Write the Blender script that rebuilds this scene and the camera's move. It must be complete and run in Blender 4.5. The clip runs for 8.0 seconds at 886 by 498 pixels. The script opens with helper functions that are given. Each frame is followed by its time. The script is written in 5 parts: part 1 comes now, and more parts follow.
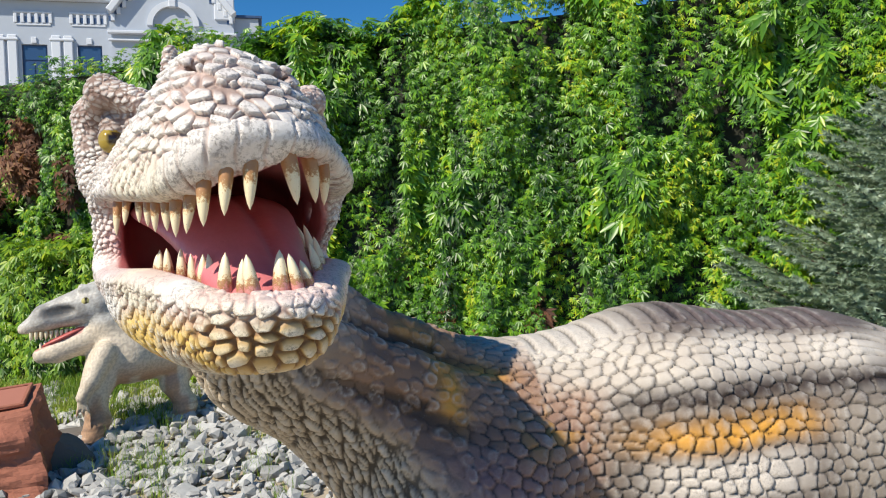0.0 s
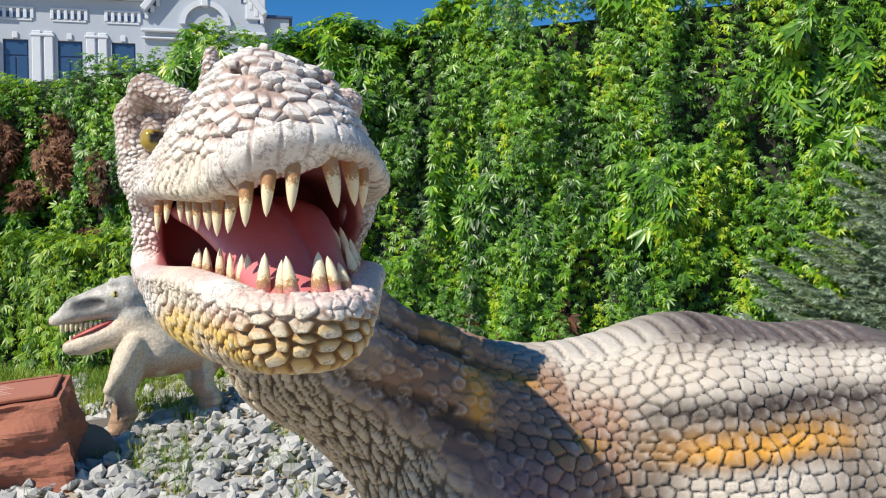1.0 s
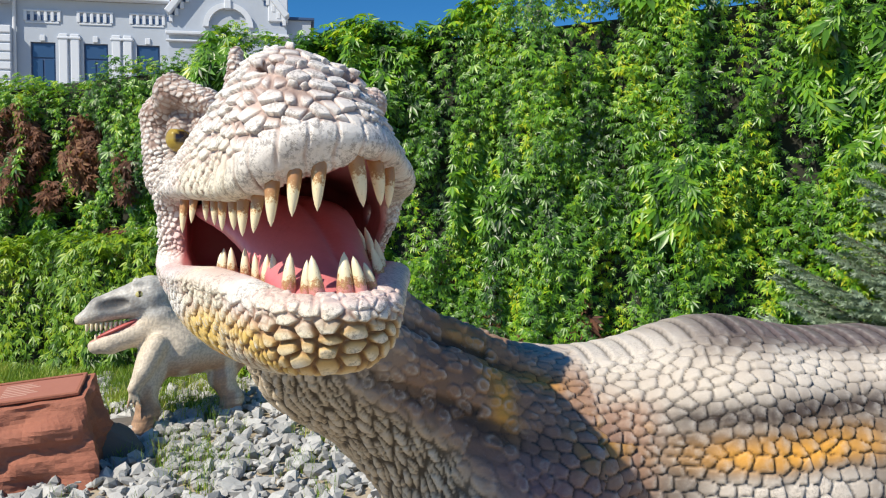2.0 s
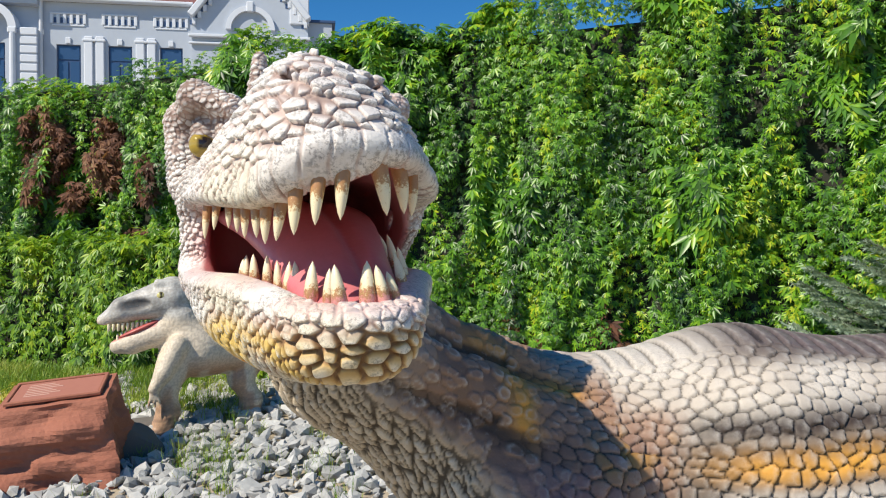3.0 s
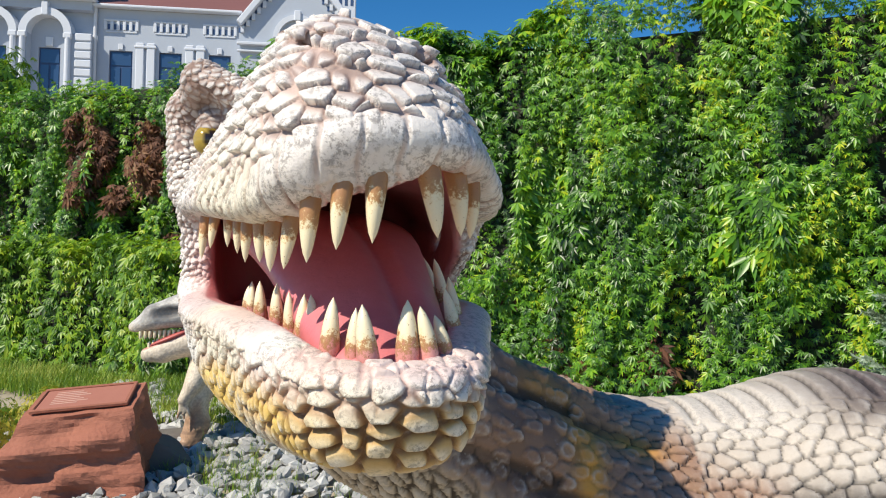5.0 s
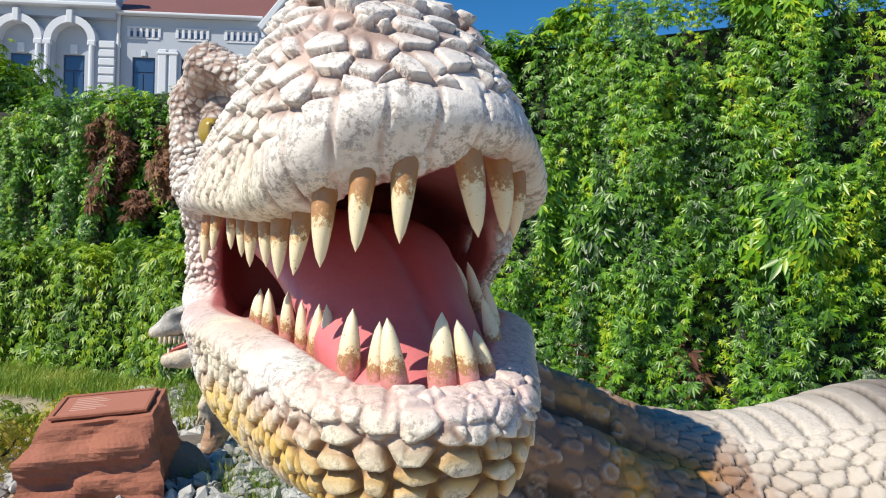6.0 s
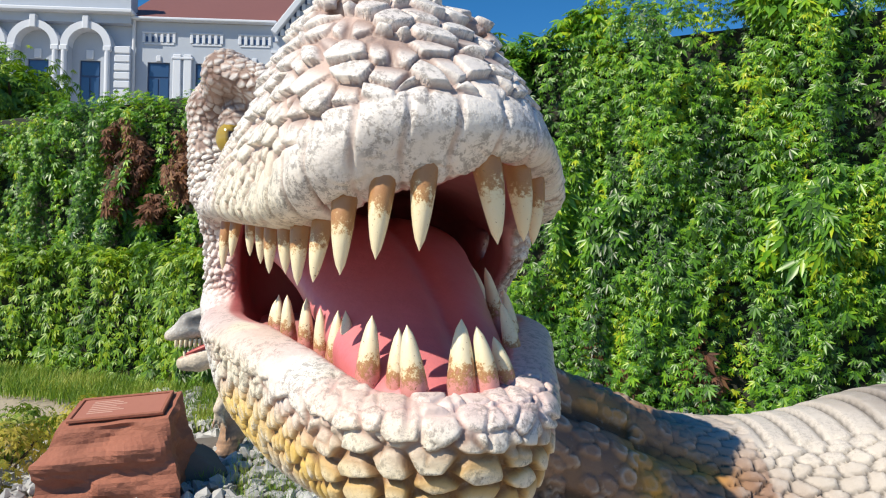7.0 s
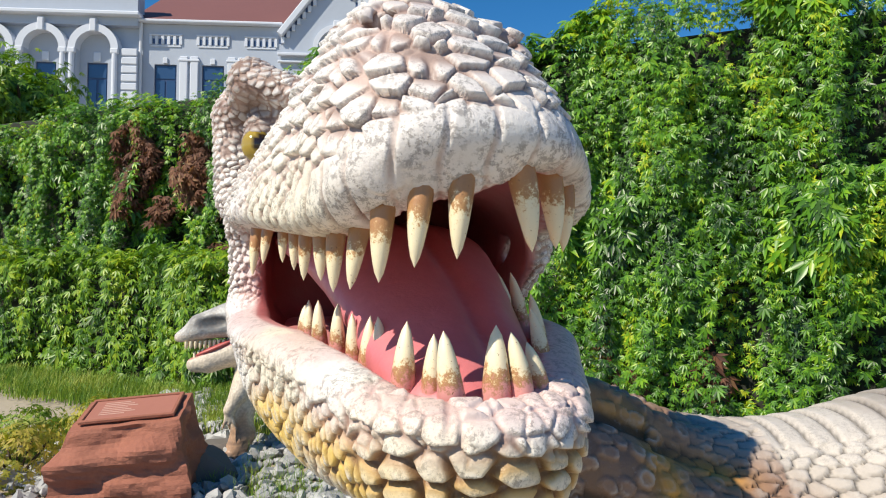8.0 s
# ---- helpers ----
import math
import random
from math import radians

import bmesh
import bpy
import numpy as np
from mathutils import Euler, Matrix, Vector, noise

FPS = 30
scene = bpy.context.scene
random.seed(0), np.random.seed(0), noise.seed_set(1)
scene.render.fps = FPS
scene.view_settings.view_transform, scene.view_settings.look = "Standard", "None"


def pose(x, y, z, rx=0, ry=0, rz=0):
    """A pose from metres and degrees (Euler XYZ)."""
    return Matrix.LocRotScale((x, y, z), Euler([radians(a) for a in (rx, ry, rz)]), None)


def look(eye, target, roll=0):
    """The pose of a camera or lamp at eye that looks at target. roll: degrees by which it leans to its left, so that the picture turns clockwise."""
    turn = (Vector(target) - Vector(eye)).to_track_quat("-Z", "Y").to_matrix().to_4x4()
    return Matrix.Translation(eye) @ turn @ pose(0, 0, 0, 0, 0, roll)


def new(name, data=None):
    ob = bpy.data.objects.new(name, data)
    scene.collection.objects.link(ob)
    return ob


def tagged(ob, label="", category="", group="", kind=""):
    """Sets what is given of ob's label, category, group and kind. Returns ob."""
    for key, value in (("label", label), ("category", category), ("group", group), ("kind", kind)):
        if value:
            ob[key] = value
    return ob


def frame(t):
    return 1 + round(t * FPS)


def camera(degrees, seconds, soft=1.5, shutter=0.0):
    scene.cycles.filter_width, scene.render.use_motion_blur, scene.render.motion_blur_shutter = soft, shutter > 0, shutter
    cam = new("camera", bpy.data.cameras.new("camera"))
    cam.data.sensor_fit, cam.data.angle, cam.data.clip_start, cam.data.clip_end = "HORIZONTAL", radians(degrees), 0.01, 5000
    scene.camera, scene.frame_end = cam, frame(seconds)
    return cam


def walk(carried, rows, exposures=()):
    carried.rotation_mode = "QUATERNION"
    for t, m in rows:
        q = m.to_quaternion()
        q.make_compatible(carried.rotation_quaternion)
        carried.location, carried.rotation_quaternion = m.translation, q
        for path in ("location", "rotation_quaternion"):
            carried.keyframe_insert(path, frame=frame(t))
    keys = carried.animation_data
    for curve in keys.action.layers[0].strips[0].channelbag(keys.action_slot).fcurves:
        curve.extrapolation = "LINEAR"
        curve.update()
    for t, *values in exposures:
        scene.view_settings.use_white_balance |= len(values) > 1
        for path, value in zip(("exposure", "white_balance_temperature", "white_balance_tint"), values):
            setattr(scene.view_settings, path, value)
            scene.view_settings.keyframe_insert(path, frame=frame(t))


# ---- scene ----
# the camera and its walk
cam = camera(62.0, 8.0, 1.1)
ROWS = [
    (0.0, 0.0000, 0.0000, 1.5000, -0.000, -0.000, -2.700),
    (0.5, -0.0136, -0.0073, 1.4996, 0.908, 0.192, -2.161),
    (1.0, -0.0177, -0.0046, 1.5046, 1.799, 0.240, -1.318),
    (1.5, -0.0223, 0.0016, 1.5018, 2.660, 0.313, -1.173),
    (3.0, -0.0337, 0.0197, 1.5131, 4.818, 0.562, -0.706),
    (3.5, -0.0387, 0.0256, 1.5146, 5.754, 0.876, -0.362),
    (4.0, -0.0493, 0.0596, 1.5124, 6.321, 1.100, -0.096),
    (4.5, -0.0644, 0.1565, 1.5243, 7.153, 1.321, 0.456),
    (4.7, -0.0707, 0.2090, 1.5343, 7.500, 1.360, 0.737),
    (5.8, -0.1162, 0.3807, 1.5404, 8.950, 1.660, 0.756),
    (6.0, -0.1152, 0.3866, 1.5392, 9.458, 1.681, 0.730),
    (6.5, -0.1136, 0.3873, 1.5411, 9.980, 1.846, 0.702),
    (7.0, -0.1197, 0.3858, 1.5424, 10.481, 1.864, 0.576),
    (7.5, -0.1289, 0.3779, 1.5464, 10.831, 1.925, 0.458),
    (8.0, -0.1391, 0.3697, 1.5471, 10.924, 1.906, 0.454),
]
walk(cam, [(t, pose(x, y, z, 90 + pitch, 0, yaw) @ pose(0, 0, 0, 0, 0, roll)) for t, x, y, z, yaw, pitch, roll in ROWS],
     [(0.0, 0.20, 6900, 10), (8.0, 0.20, 6900, 10)])

# ---- light ----
SUN_TO = Vector((-0.52, -0.56, 0.76)).normalized()
sun_data = bpy.data.lights.new("sun", "SUN")
sun_data.energy, sun_data.angle, sun_data.color = 5.0, radians(0.6), (1.0, 0.94, 0.82)
sun = new("sun", sun_data)
sun.matrix_world = look(SUN_TO * 30, (0, 0, 0))
world = bpy.data.worlds.new("sky")
scene.world = world
world.use_nodes = True
wn = world.node_tree.nodes
sky = wn.new("ShaderNodeTexSky")
sky.sky_type, sky.sun_disc = "NISHITA", False
sky.sun_elevation = math.asin(SUN_TO.z)
sky.sun_rotation = math.atan2(SUN_TO.x, SUN_TO.y)
sky.air_density, sky.dust_density, sky.ozone_density = 0.9, 0.0, 5.0
wn["Background"].inputs["Strength"].default_value = 0.105
deep = wn.new("ShaderNodeHueSaturation")
deep.inputs["Saturation"].default_value, deep.inputs["Value"].default_value = 1.30, 1.12
world.node_tree.links.new(sky.outputs["Color"], deep.inputs["Color"])
world.node_tree.links.new(deep.outputs["Color"], wn["Background"].inputs["Color"])

# ---- materials ----


class Shader:
    """A procedural surface: a principled shader with helpers that add nodes to it."""

    def __init__(self, name, rough=0.8, metal=0.0, spec=0.4):
        self.mat = bpy.data.materials.new(name)
        self.mat.use_nodes = True
        self.t = self.mat.node_tree
        self.b = self.t.nodes["Principled BSDF"]
        self.b.inputs["Roughness"].default_value = rough
        self.b.inputs["Metallic"].default_value = metal
        self.b.inputs["Specular IOR Level"].default_value = spec
        self.co = self.t.nodes.new("ShaderNodeTexCoord").outputs["Object"]

    def link(self, a, b):
        self.t.links.new(a, b)

    def scaled(self, sx, sy, sz):
        m = self.t.nodes.new("ShaderNodeMapping")
        m.inputs["Scale"].default_value = (sx, sy, sz)
        self.link(self.co, m.inputs["Vector"])
        return m.outputs["Vector"]

    def noise(self, scale, detail=4.0, rough=0.6, vec=None):
        n = self.t.nodes.new("ShaderNodeTexNoise")
        n.inputs["Scale"].default_value, n.inputs["Detail"].default_value, n.inputs["Roughness"].default_value = scale, detail, rough
        self.link(vec or self.co, n.inputs["Vector"])
        return n.outputs["Fac"]

    def cells(self, scale, feature="F1", vec=None):
        n = self.t.nodes.new("ShaderNodeTexVoronoi")
        n.feature = feature
        n.inputs["Scale"].default_value = scale
        self.link(vec or self.co, n.inputs["Vector"])
        return n.outputs["Distance"]

    def ramp(self, fac, stops):
        r = self.t.nodes.new("ShaderNodeValToRGB")
        els = r.color_ramp.elements
        while len(els) < len(stops):
            els.new(0.5)
        for e, (p, c) in zip(els, stops):
            e.position, e.color = p, (*c, 1) if len(c) == 3 else c
        self.link(fac, r.inputs["Fac"])
        return r.outputs["Color"]

    def mix(self, fac, a, b, how="MIX"):
        m = self.t.nodes.new("ShaderNodeMix")
        m.data_type, m.blend_type = "RGBA", how
        for sock, v in ((m.inputs["Factor"], fac), (m.inputs["A"], a), (m.inputs["B"], b)):
            if isinstance(v, (int, float)):
                sock.default_value = v
            elif isinstance(v, tuple):
                sock.default_value = (*v, 1)
            else:
                self.link(v, sock)
        return m.outputs["Result"]

    def attr(self, name, out="Color"):
        a = self.t.nodes.new("ShaderNodeAttribute")
        a.attribute_name = name
        return a.outputs[out]

    def island(self):
        return self.t.nodes.new("ShaderNodeNewGeometry").outputs["Random Per Island"]

    def each(self):
        return self.t.nodes.new("ShaderNodeObjectInfo").outputs["Random"]

    def math(self, op, a, b=0.0):
        m = self.t.nodes.new("ShaderNodeMath")
        m.operation = op
        for sock, v in zip(m.inputs, (a, b)):
            if isinstance(v, (int, float)):
                sock.default_value = v
            else:
                self.link(v, sock)
        return m.outputs[0]

    def color(self, c):
        if isinstance(c, tuple):
            self.b.inputs["Base Color"].default_value = (*c, 1)
        else:
            self.link(c, self.b.inputs["Base Color"])
        return self

    def rough(self, v):
        self.link(v, self.b.inputs["Roughness"])
        return self

    def bump(self, h, strength=0.3, dist=0.01):
        n = self.t.nodes.new("ShaderNodeBump")
        n.inputs["Strength"].default_value, n.inputs["Distance"].default_value = strength, dist
        self.link(h, n.inputs["Height"])
        prev = self.b.inputs["Normal"].links
        if prev:
            self.link(prev[0].from_socket, n.inputs["Normal"])
        self.link(n.outputs["Normal"], self.b.inputs["Normal"])
        return self


def hide_material(name, chipped):
    s = Shader(name, 0.5, 0, 0.38)
    grain = s.noise(70, 6, 0.7)
    fine = s.noise(260, 4, 0.7)
    base = s.attr("paint")
    relief = s.attr("relief", "Fac")
    worn = s.math("MULTIPLY", s.math("SUBTRACT", relief, 0.70), s.math("MULTIPLY", s.math("SUBTRACT", grain, 0.40), 9.0))
    wn_ = s.t.nodes.new("ShaderNodeClamp")
    s.link(worn, wn_.inputs["Value"])
    pale = s.mix(0.30, base, (0.72, 0.71, 0.70))
    c = s.mix(wn_.outputs["Result"], base, pale)
    flecks = s.math("MULTIPLY", s.ramp(s.noise(150, 10, 0.85), [(0.505, (0, 0, 0)), (0.535, (1, 1, 1))]), s.ramp(s.noise(22, 3), [(0.38, (0.15,) * 3), (0.52, (1, 1, 1))]))
    light = s.t.nodes.new("ShaderNodeRGBToBW")
    s.link(base, light.inputs["Color"])
    flecks = s.math("MULTIPLY", flecks, s.ramp(light.outputs["Val"], [(0.42, (0.12,) * 3), (0.66, (1, 1, 1))]))
    c = s.mix(s.math("MULTIPLY", flecks, 0.85 * chipped), c, s.mix(1.0, c, (0.40, 0.39, 0.385), "MULTIPLY"))
    s.color(c)
    s.rough(s.ramp(grain, [(0.3, (0.34,) * 3), (0.7, (0.62,) * 3)]))
    s.bump(grain, 0.35, 0.005).bump(fine, 0.25, 0.002)
    return s.mat


def mouth_material():
    s = Shader("mouth_paint", 0.42, 0, 0.5)
    n = s.noise(25, 5)
    c = s.mix(n, s.attr("paint"), s.mix(1.0, s.attr("paint"), (0.78, 0.62, 0.62), "MULTIPLY"))
    s.color(c).bump(s.noise(45, 5), 0.35, 0.004).bump(s.noise(300, 3), 0.15, 0.001)
    return s.mat


def tooth_material():
    s = Shader("tooth_enamel", 0.33, 0, 0.5)
    n = s.noise(150, 8, 0.8)
    up = s.attr("relief", "Fac")
    stain = s.math("SUBTRACT", s.math("ADD", s.math("MULTIPLY", n, 1.3), -0.13), up)
    c = s.ramp(stain, [(0.02, (0.80, 0.71, 0.49)), (0.10, (0.74, 0.60, 0.36)), (0.15, (0.44, 0.24, 0.10)), (0.30, (0.36, 0.18, 0.075))])
    c = s.mix(s.ramp(stain, [(0.22, (0, 0, 0)), (0.36, (1, 1, 1))]), c, s.attr("paint"))
    c = s.mix(s.ramp(s.noise(380, 2), [(0.68, (0, 0, 0)), (0.73, (1, 1, 1))]), c, (0.22, 0.12, 0.05))
    s.color(c).bump(n, 0.3, 0.002)
    return s.mat


def eye_material():
    s = Shader("glass_eye", 0.08, 0, 0.6)
    s.color(s.attr("paint"))
    return s.mat


def leaf_material(name, stops, gloss=0.42):
    s = Shader(name, gloss, 0, 0.5)
    streak = s.noise(1.0, 3, 0.6, s.scaled(3.2, 3.2, 0.9))
    k = s.math("ADD", s.math("MULTIPLY", s.ramp(streak, [(0.30, (0, 0, 0)), (0.70, (1, 1, 1))]), 0.54), s.math("ADD", s.math("MULTIPLY", s.island(), 0.36), 0.05))
    c = s.ramp(k, stops)
    c = s.mix(s.math("MULTIPLY", s.noise(40, 2), 0.35), c, s.mix(1.0, c, (0.6, 0.7, 0.6), "MULTIPLY"))
    s.color(c)
    tr = s.t.nodes.new("ShaderNodeBsdfTranslucent")
    s.link(s.mix(1.0, c, (1.0, 1.0, 0.45), "MULTIPLY"), tr.inputs["Color"])
    m = s.t.nodes.new("ShaderNodeMixShader")
    m.inputs["Fac"].default_value = 0.33
    s.link(s.b.outputs[0], m.inputs[1])
    s.link(tr.outputs[0], m.inputs[2])
    s.link(m.outputs[0], s.t.nodes["Material Output"].inputs["Surface"])
    return s.mat


def plain(name, a, b, scale, rough=0.8, bump=0.3, dist=0.01, vec=None, spec=0.4):
    s = Shader(name, rough, 0, spec)
    n = s.noise(scale, 6, 0.65, s.scaled(*vec) if vec else None)
    n2 = s.noise(scale * 7, 4, 0.6)
    s.color(s.mix(n, s.mix(n2, a, b), b)).bump(n, bump, dist).bump(n2, bump * 0.6, dist * 0.3)
    return s.mat


HIDE, MOUTH, TOOTH, EYE = hide_material("painted_hide", 1.0), mouth_material(), tooth_material(), eye_material()
SMALL_HIDE = hide_material("smooth_painted_hide", 0.15)
VINE = leaf_material("creeper_leaves", [(0.24, (0.040, 0.088, 0.032)), (0.40, (0.075, 0.205, 0.023)), (0.56, (0.14, 0.35, 0.025)), (0.70, (0.28, 0.50, 0.028)), (0.80, (0.55, 0.62, 0.035))], 0.36)
HEDGE_LEAF = leaf_material("hedge_leaves", [(0.25, (0.04, 0.11, 0.012)), (0.45, (0.11, 0.25, 0.018)), (0.62, (0.23, 0.41, 0.022)), (0.82, (0.40, 0.50, 0.03))])
DRY_LEAF = leaf_material("dry_leaves", [(0.3, (0.09, 0.035, 0.02)), (0.6, (0.22, 0.085, 0.045)), (0.9, (0.40, 0.22, 0.11))], 0.7)
GRASS = leaf_material("grass_blades", [(0.3, (0.10, 0.22, 0.025)), (0.52, (0.26, 0.40, 0.045)), (0.8, (0.50, 0.50, 0.12))], 0.6)
STRAW = leaf_material("yellow_shrub_leaves", [(0.3, (0.30, 0.34, 0.04)), (0.6, (0.52, 0.44, 0.06)), (0.9, (0.62, 0.46, 0.14))], 0.6)
NEEDLE = leaf_material("spruce_needles", [(0.3, (0.22, 0.30, 0.22)), (0.6, (0.38, 0.48, 0.36)), (0.9, (0.56, 0.64, 0.52))], 0.5)
BARK = plain("bark", (0.10, 0.065, 0.04), (0.05, 0.035, 0.025), 12, 0.9, 0.6, 0.02)
# near-black: the shade deep behind the leaves is put into this colour
SHADE_WALL = plain("wall_and_leaf_shade", (0.05, 0.045, 0.04), (0.025, 0.03, 0.02), 3, 0.95)
SANDSTONE = plain("red_sandstone", (0.46, 0.19, 0.12), (0.28, 0.10, 0.065), 5, 0.85, 0.7, 0.03, (1, 1, 2.2))
PLAQUE = plain("plaque_face", (0.46, 0.20, 0.14), (0.36, 0.14, 0.10), 14, 0.6, 0.1, 0.003)
PLAQUE_INK = plain("plaque_letters", (0.62, 0.40, 0.32), (0.55, 0.33, 0.26), 30, 0.6, 0.05, 0.001)
SOIL = plain("pale_sandy_soil", (0.46, 0.39, 0.30), (0.34, 0.29, 0.22), 4, 0.95, 0.6, 0.03)
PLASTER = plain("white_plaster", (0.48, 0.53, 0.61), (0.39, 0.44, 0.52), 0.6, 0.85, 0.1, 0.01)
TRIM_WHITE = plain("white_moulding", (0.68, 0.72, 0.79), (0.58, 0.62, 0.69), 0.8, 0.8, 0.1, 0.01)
ROOF_RED = plain("red_roof_metal", (0.24, 0.10, 0.085), (0.18, 0.075, 0.065), 0.7, 0.6, 0.1, 0.01)
PIPE_WHITE = plain("white_downpipe_paint", (0.72, 0.73, 0.76), (0.6, 0.62, 0.66), 2, 0.5, 0.05, 0.005)
GLASS = Shader("blue_window_glass", 0.06, 0, 0.8).color((0.035, 0.075, 0.16)).mat
FRAME_BLUE = plain("blue_window_frame", (0.05, 0.10, 0.22), (0.035, 0.075, 0.17), 3, 0.5, 0.05, 0.003)


def stone_material(name, a, b, c):
    s = Shader(name, 0.9, 0, 0.3)
    n = s.noise(18, 6, 0.7)
    s.color(s.mix(s.math("MULTIPLY", n, 0.6), s.ramp(s.island(), [(0.0, a), (0.5, b), (1.0, c)]), (0.16, 0.16, 0.155)))
    s.bump(n, 0.6, 0.012).bump(s.noise(90, 4), 0.4, 0.003)
    return s.mat


GRAVEL = stone_material("crushed_grey_stone", (0.34, 0.34, 0.335), (0.50, 0.50, 0.49), (0.66, 0.66, 0.64))
BOULDER = stone_material("grey_boulder_stone", (0.10, 0.085, 0.075), (0.14, 0.12, 0.105), (0.18, 0.16, 0.145))

# ---- mesh helpers ----


def mesh_of(name, verts, faces, mats, smooth=False):
    me = bpy.data.meshes.new(name)
    me.from_pydata([tuple(v) for v in verts], [], [tuple(f) for f in faces]) if not isinstance(faces, np.ndarray) else fill(me, verts, faces)
    for m in mats if isinstance(mats, (list, tuple)) else [mats]:
        me.materials.append(m)
    me.polygons.foreach_set("use_smooth", [smooth] * len(me.polygons))
    me.update()
    return me


def fill(me, verts, faces):
    """Fast path: an (n, 3) array of places and an (m, k) array of indices."""
    me.vertices.add(len(verts))
    me.vertices.foreach_set("co", np.asarray(verts, np.float32).ravel())
    k = faces.shape[1]
    me.loops.add(faces.size)
    me.loops.foreach_set("vertex_index", faces.astype(np.int32).ravel())
    me.polygons.add(len(faces))
    me.polygons.foreach_set("loop_start", np.arange(0, faces.size, k, dtype=np.int32))
    me.update(calc_edges=True)


def part(name, bm, material, parent=None, label="", smooth=False):
    """Links a bmesh, or a mesh, as one object under a thing or a part."""
    if isinstance(bm, bmesh.types.BMesh):
        me = bpy.data.meshes.new(name)
        bm.to_mesh(me)
        bm.free()
        me.materials.append(material)
        if smooth:
            me.polygons.foreach_set("use_smooth", [True] * len(me.polygons))
    else:
        me = bm
    ob = new(name, me)
    ob.parent = parent
    return tagged(ob, label)


def empty(name, m, label, category, group="", kind=""):
    ob = new(name)
    ob.matrix_world = m
    return tagged(ob, label, category, group, kind)


def box(x0, x1, y0, y1, z0, z1, bevel=0.0, bm=None):
    bm = bm or bmesh.new()
    got = bmesh.ops.create_cube(bm, size=1, matrix=Matrix.Translation(((x0 + x1) / 2, (y0 + y1) / 2, (z0 + z1) / 2)) @ Matrix.Diagonal((x1 - x0, y1 - y0, z1 - z0, 1)))
    if bevel:
        bmesh.ops.bevel(bm, geom=list({e for v in got["verts"] for e in v.link_edges}), offset=bevel, segments=1, affect="EDGES")
    return bm


rng = np.random.default_rng(7)


def lattice(p, seed):
    """Random numbers in 0..1, three a cell, from whole-number cells."""
    q = (p[..., 0] * 73856093) ^ (p[..., 1] * 19349663) ^ (p[..., 2] * 83492791) ^ (seed * 2654435)
    out = []
    for k in (1, 2, 3):
        h = (q * (2 * k + 1) * 40503 + k * 977) & 0x7FFFFFFF
        h = ((h >> 13) ^ h) * 1274126177 & 0x7FFFFFFF
        h = ((h >> 11) ^ h) & 0xFFFFFF
        out.append(h / float(0xFFFFFF))
    return np.stack(out, -1)


def worley(p, seed=1, jitter=0.8):
    """Distances to the nearest two cell points, the way from the nearest one, and its random number."""
    base = np.floor(p).astype(np.int64)
    f1, f2 = np.full(len(p), 9.0), np.full(len(p), 9.0)
    way, rnd = np.zeros_like(p), np.zeros(len(p))
    for dx in (-1, 0, 1):
        for dy in (-1, 0, 1):
            for dz in (-1, 0, 1):
                c = base + np.array((dx, dy, dz))
                r = lattice(c, seed)
                d = p - (c + 0.5 + (r - 0.5) * jitter)
                l = np.sqrt((d * d).sum(1))
                near = l < f1
                f2 = np.where(near, f1, np.minimum(f2, l))
                way[near], rnd[near] = d[near], r[near, 0]
                f1 = np.where(near, l, f1)
    return f1, f2, way, rnd


def vnoise(p, seed=3):
    """Smooth value noise in 0..1."""
    b = np.floor(p).astype(np.int64)
    f = p - b
    f = f * f * (3 - 2 * f)
    v = 0
    for dx in (0, 1):
        for dy in (0, 1):
            for dz in (0, 1):
                w = np.abs(1 - dx - f[:, 0]) * np.abs(1 - dy - f[:, 1]) * np.abs(1 - dz - f[:, 2])
                v = v + w * lattice(b + np.array((dx, dy, dz)), seed)[:, 0]
    return v


def smin(a, b, k):
    h = np.clip(0.5 + 0.5 * (b - a) / k, 0, 1)
    return b + (a - b) * h - k * h * (1 - h)


def smax(a, b, k):
    return -smin(-a, -b, k)


def step(a, b, x):
    t = np.clip((x - a) / (b - a), 0, 1)
    return t * t * (3 - 2 * t)


def cone(P, a, b, ra, rb):
    """Distance to a limb from a to b whose radius goes from ra to rb."""
    a, b = np.array(a, np.float32), np.array(b, np.float32)
    d = b - a
    L = float(d @ d)
    h = np.clip(sum((P[i] - a[i]) * d[i] for i in range(3)) / L, 0, 1)
    return np.sqrt(sum((P[i] - a[i] - h * d[i]) ** 2 for i in range(3))) - (ra + (rb - ra) * h)


def ball(P, c, r):
    """Distance, about, to an egg with centre c and half axes r."""
    q = np.sqrt(sum(((P[i] - c[i]) / r[i]) ** 2 for i in range(3)))
    return (q - 1) * min(r)


def grid(lo, hi, h):
    n = [int(math.ceil((b - a) / h)) + 1 for a, b in zip(lo, hi)]
    return [(np.float32(lo[i]) + np.arange(n[i], dtype=np.float32) * np.float32(h)).reshape([-1 if j == i else 1 for j in range(3)]) for i in range(3)], n


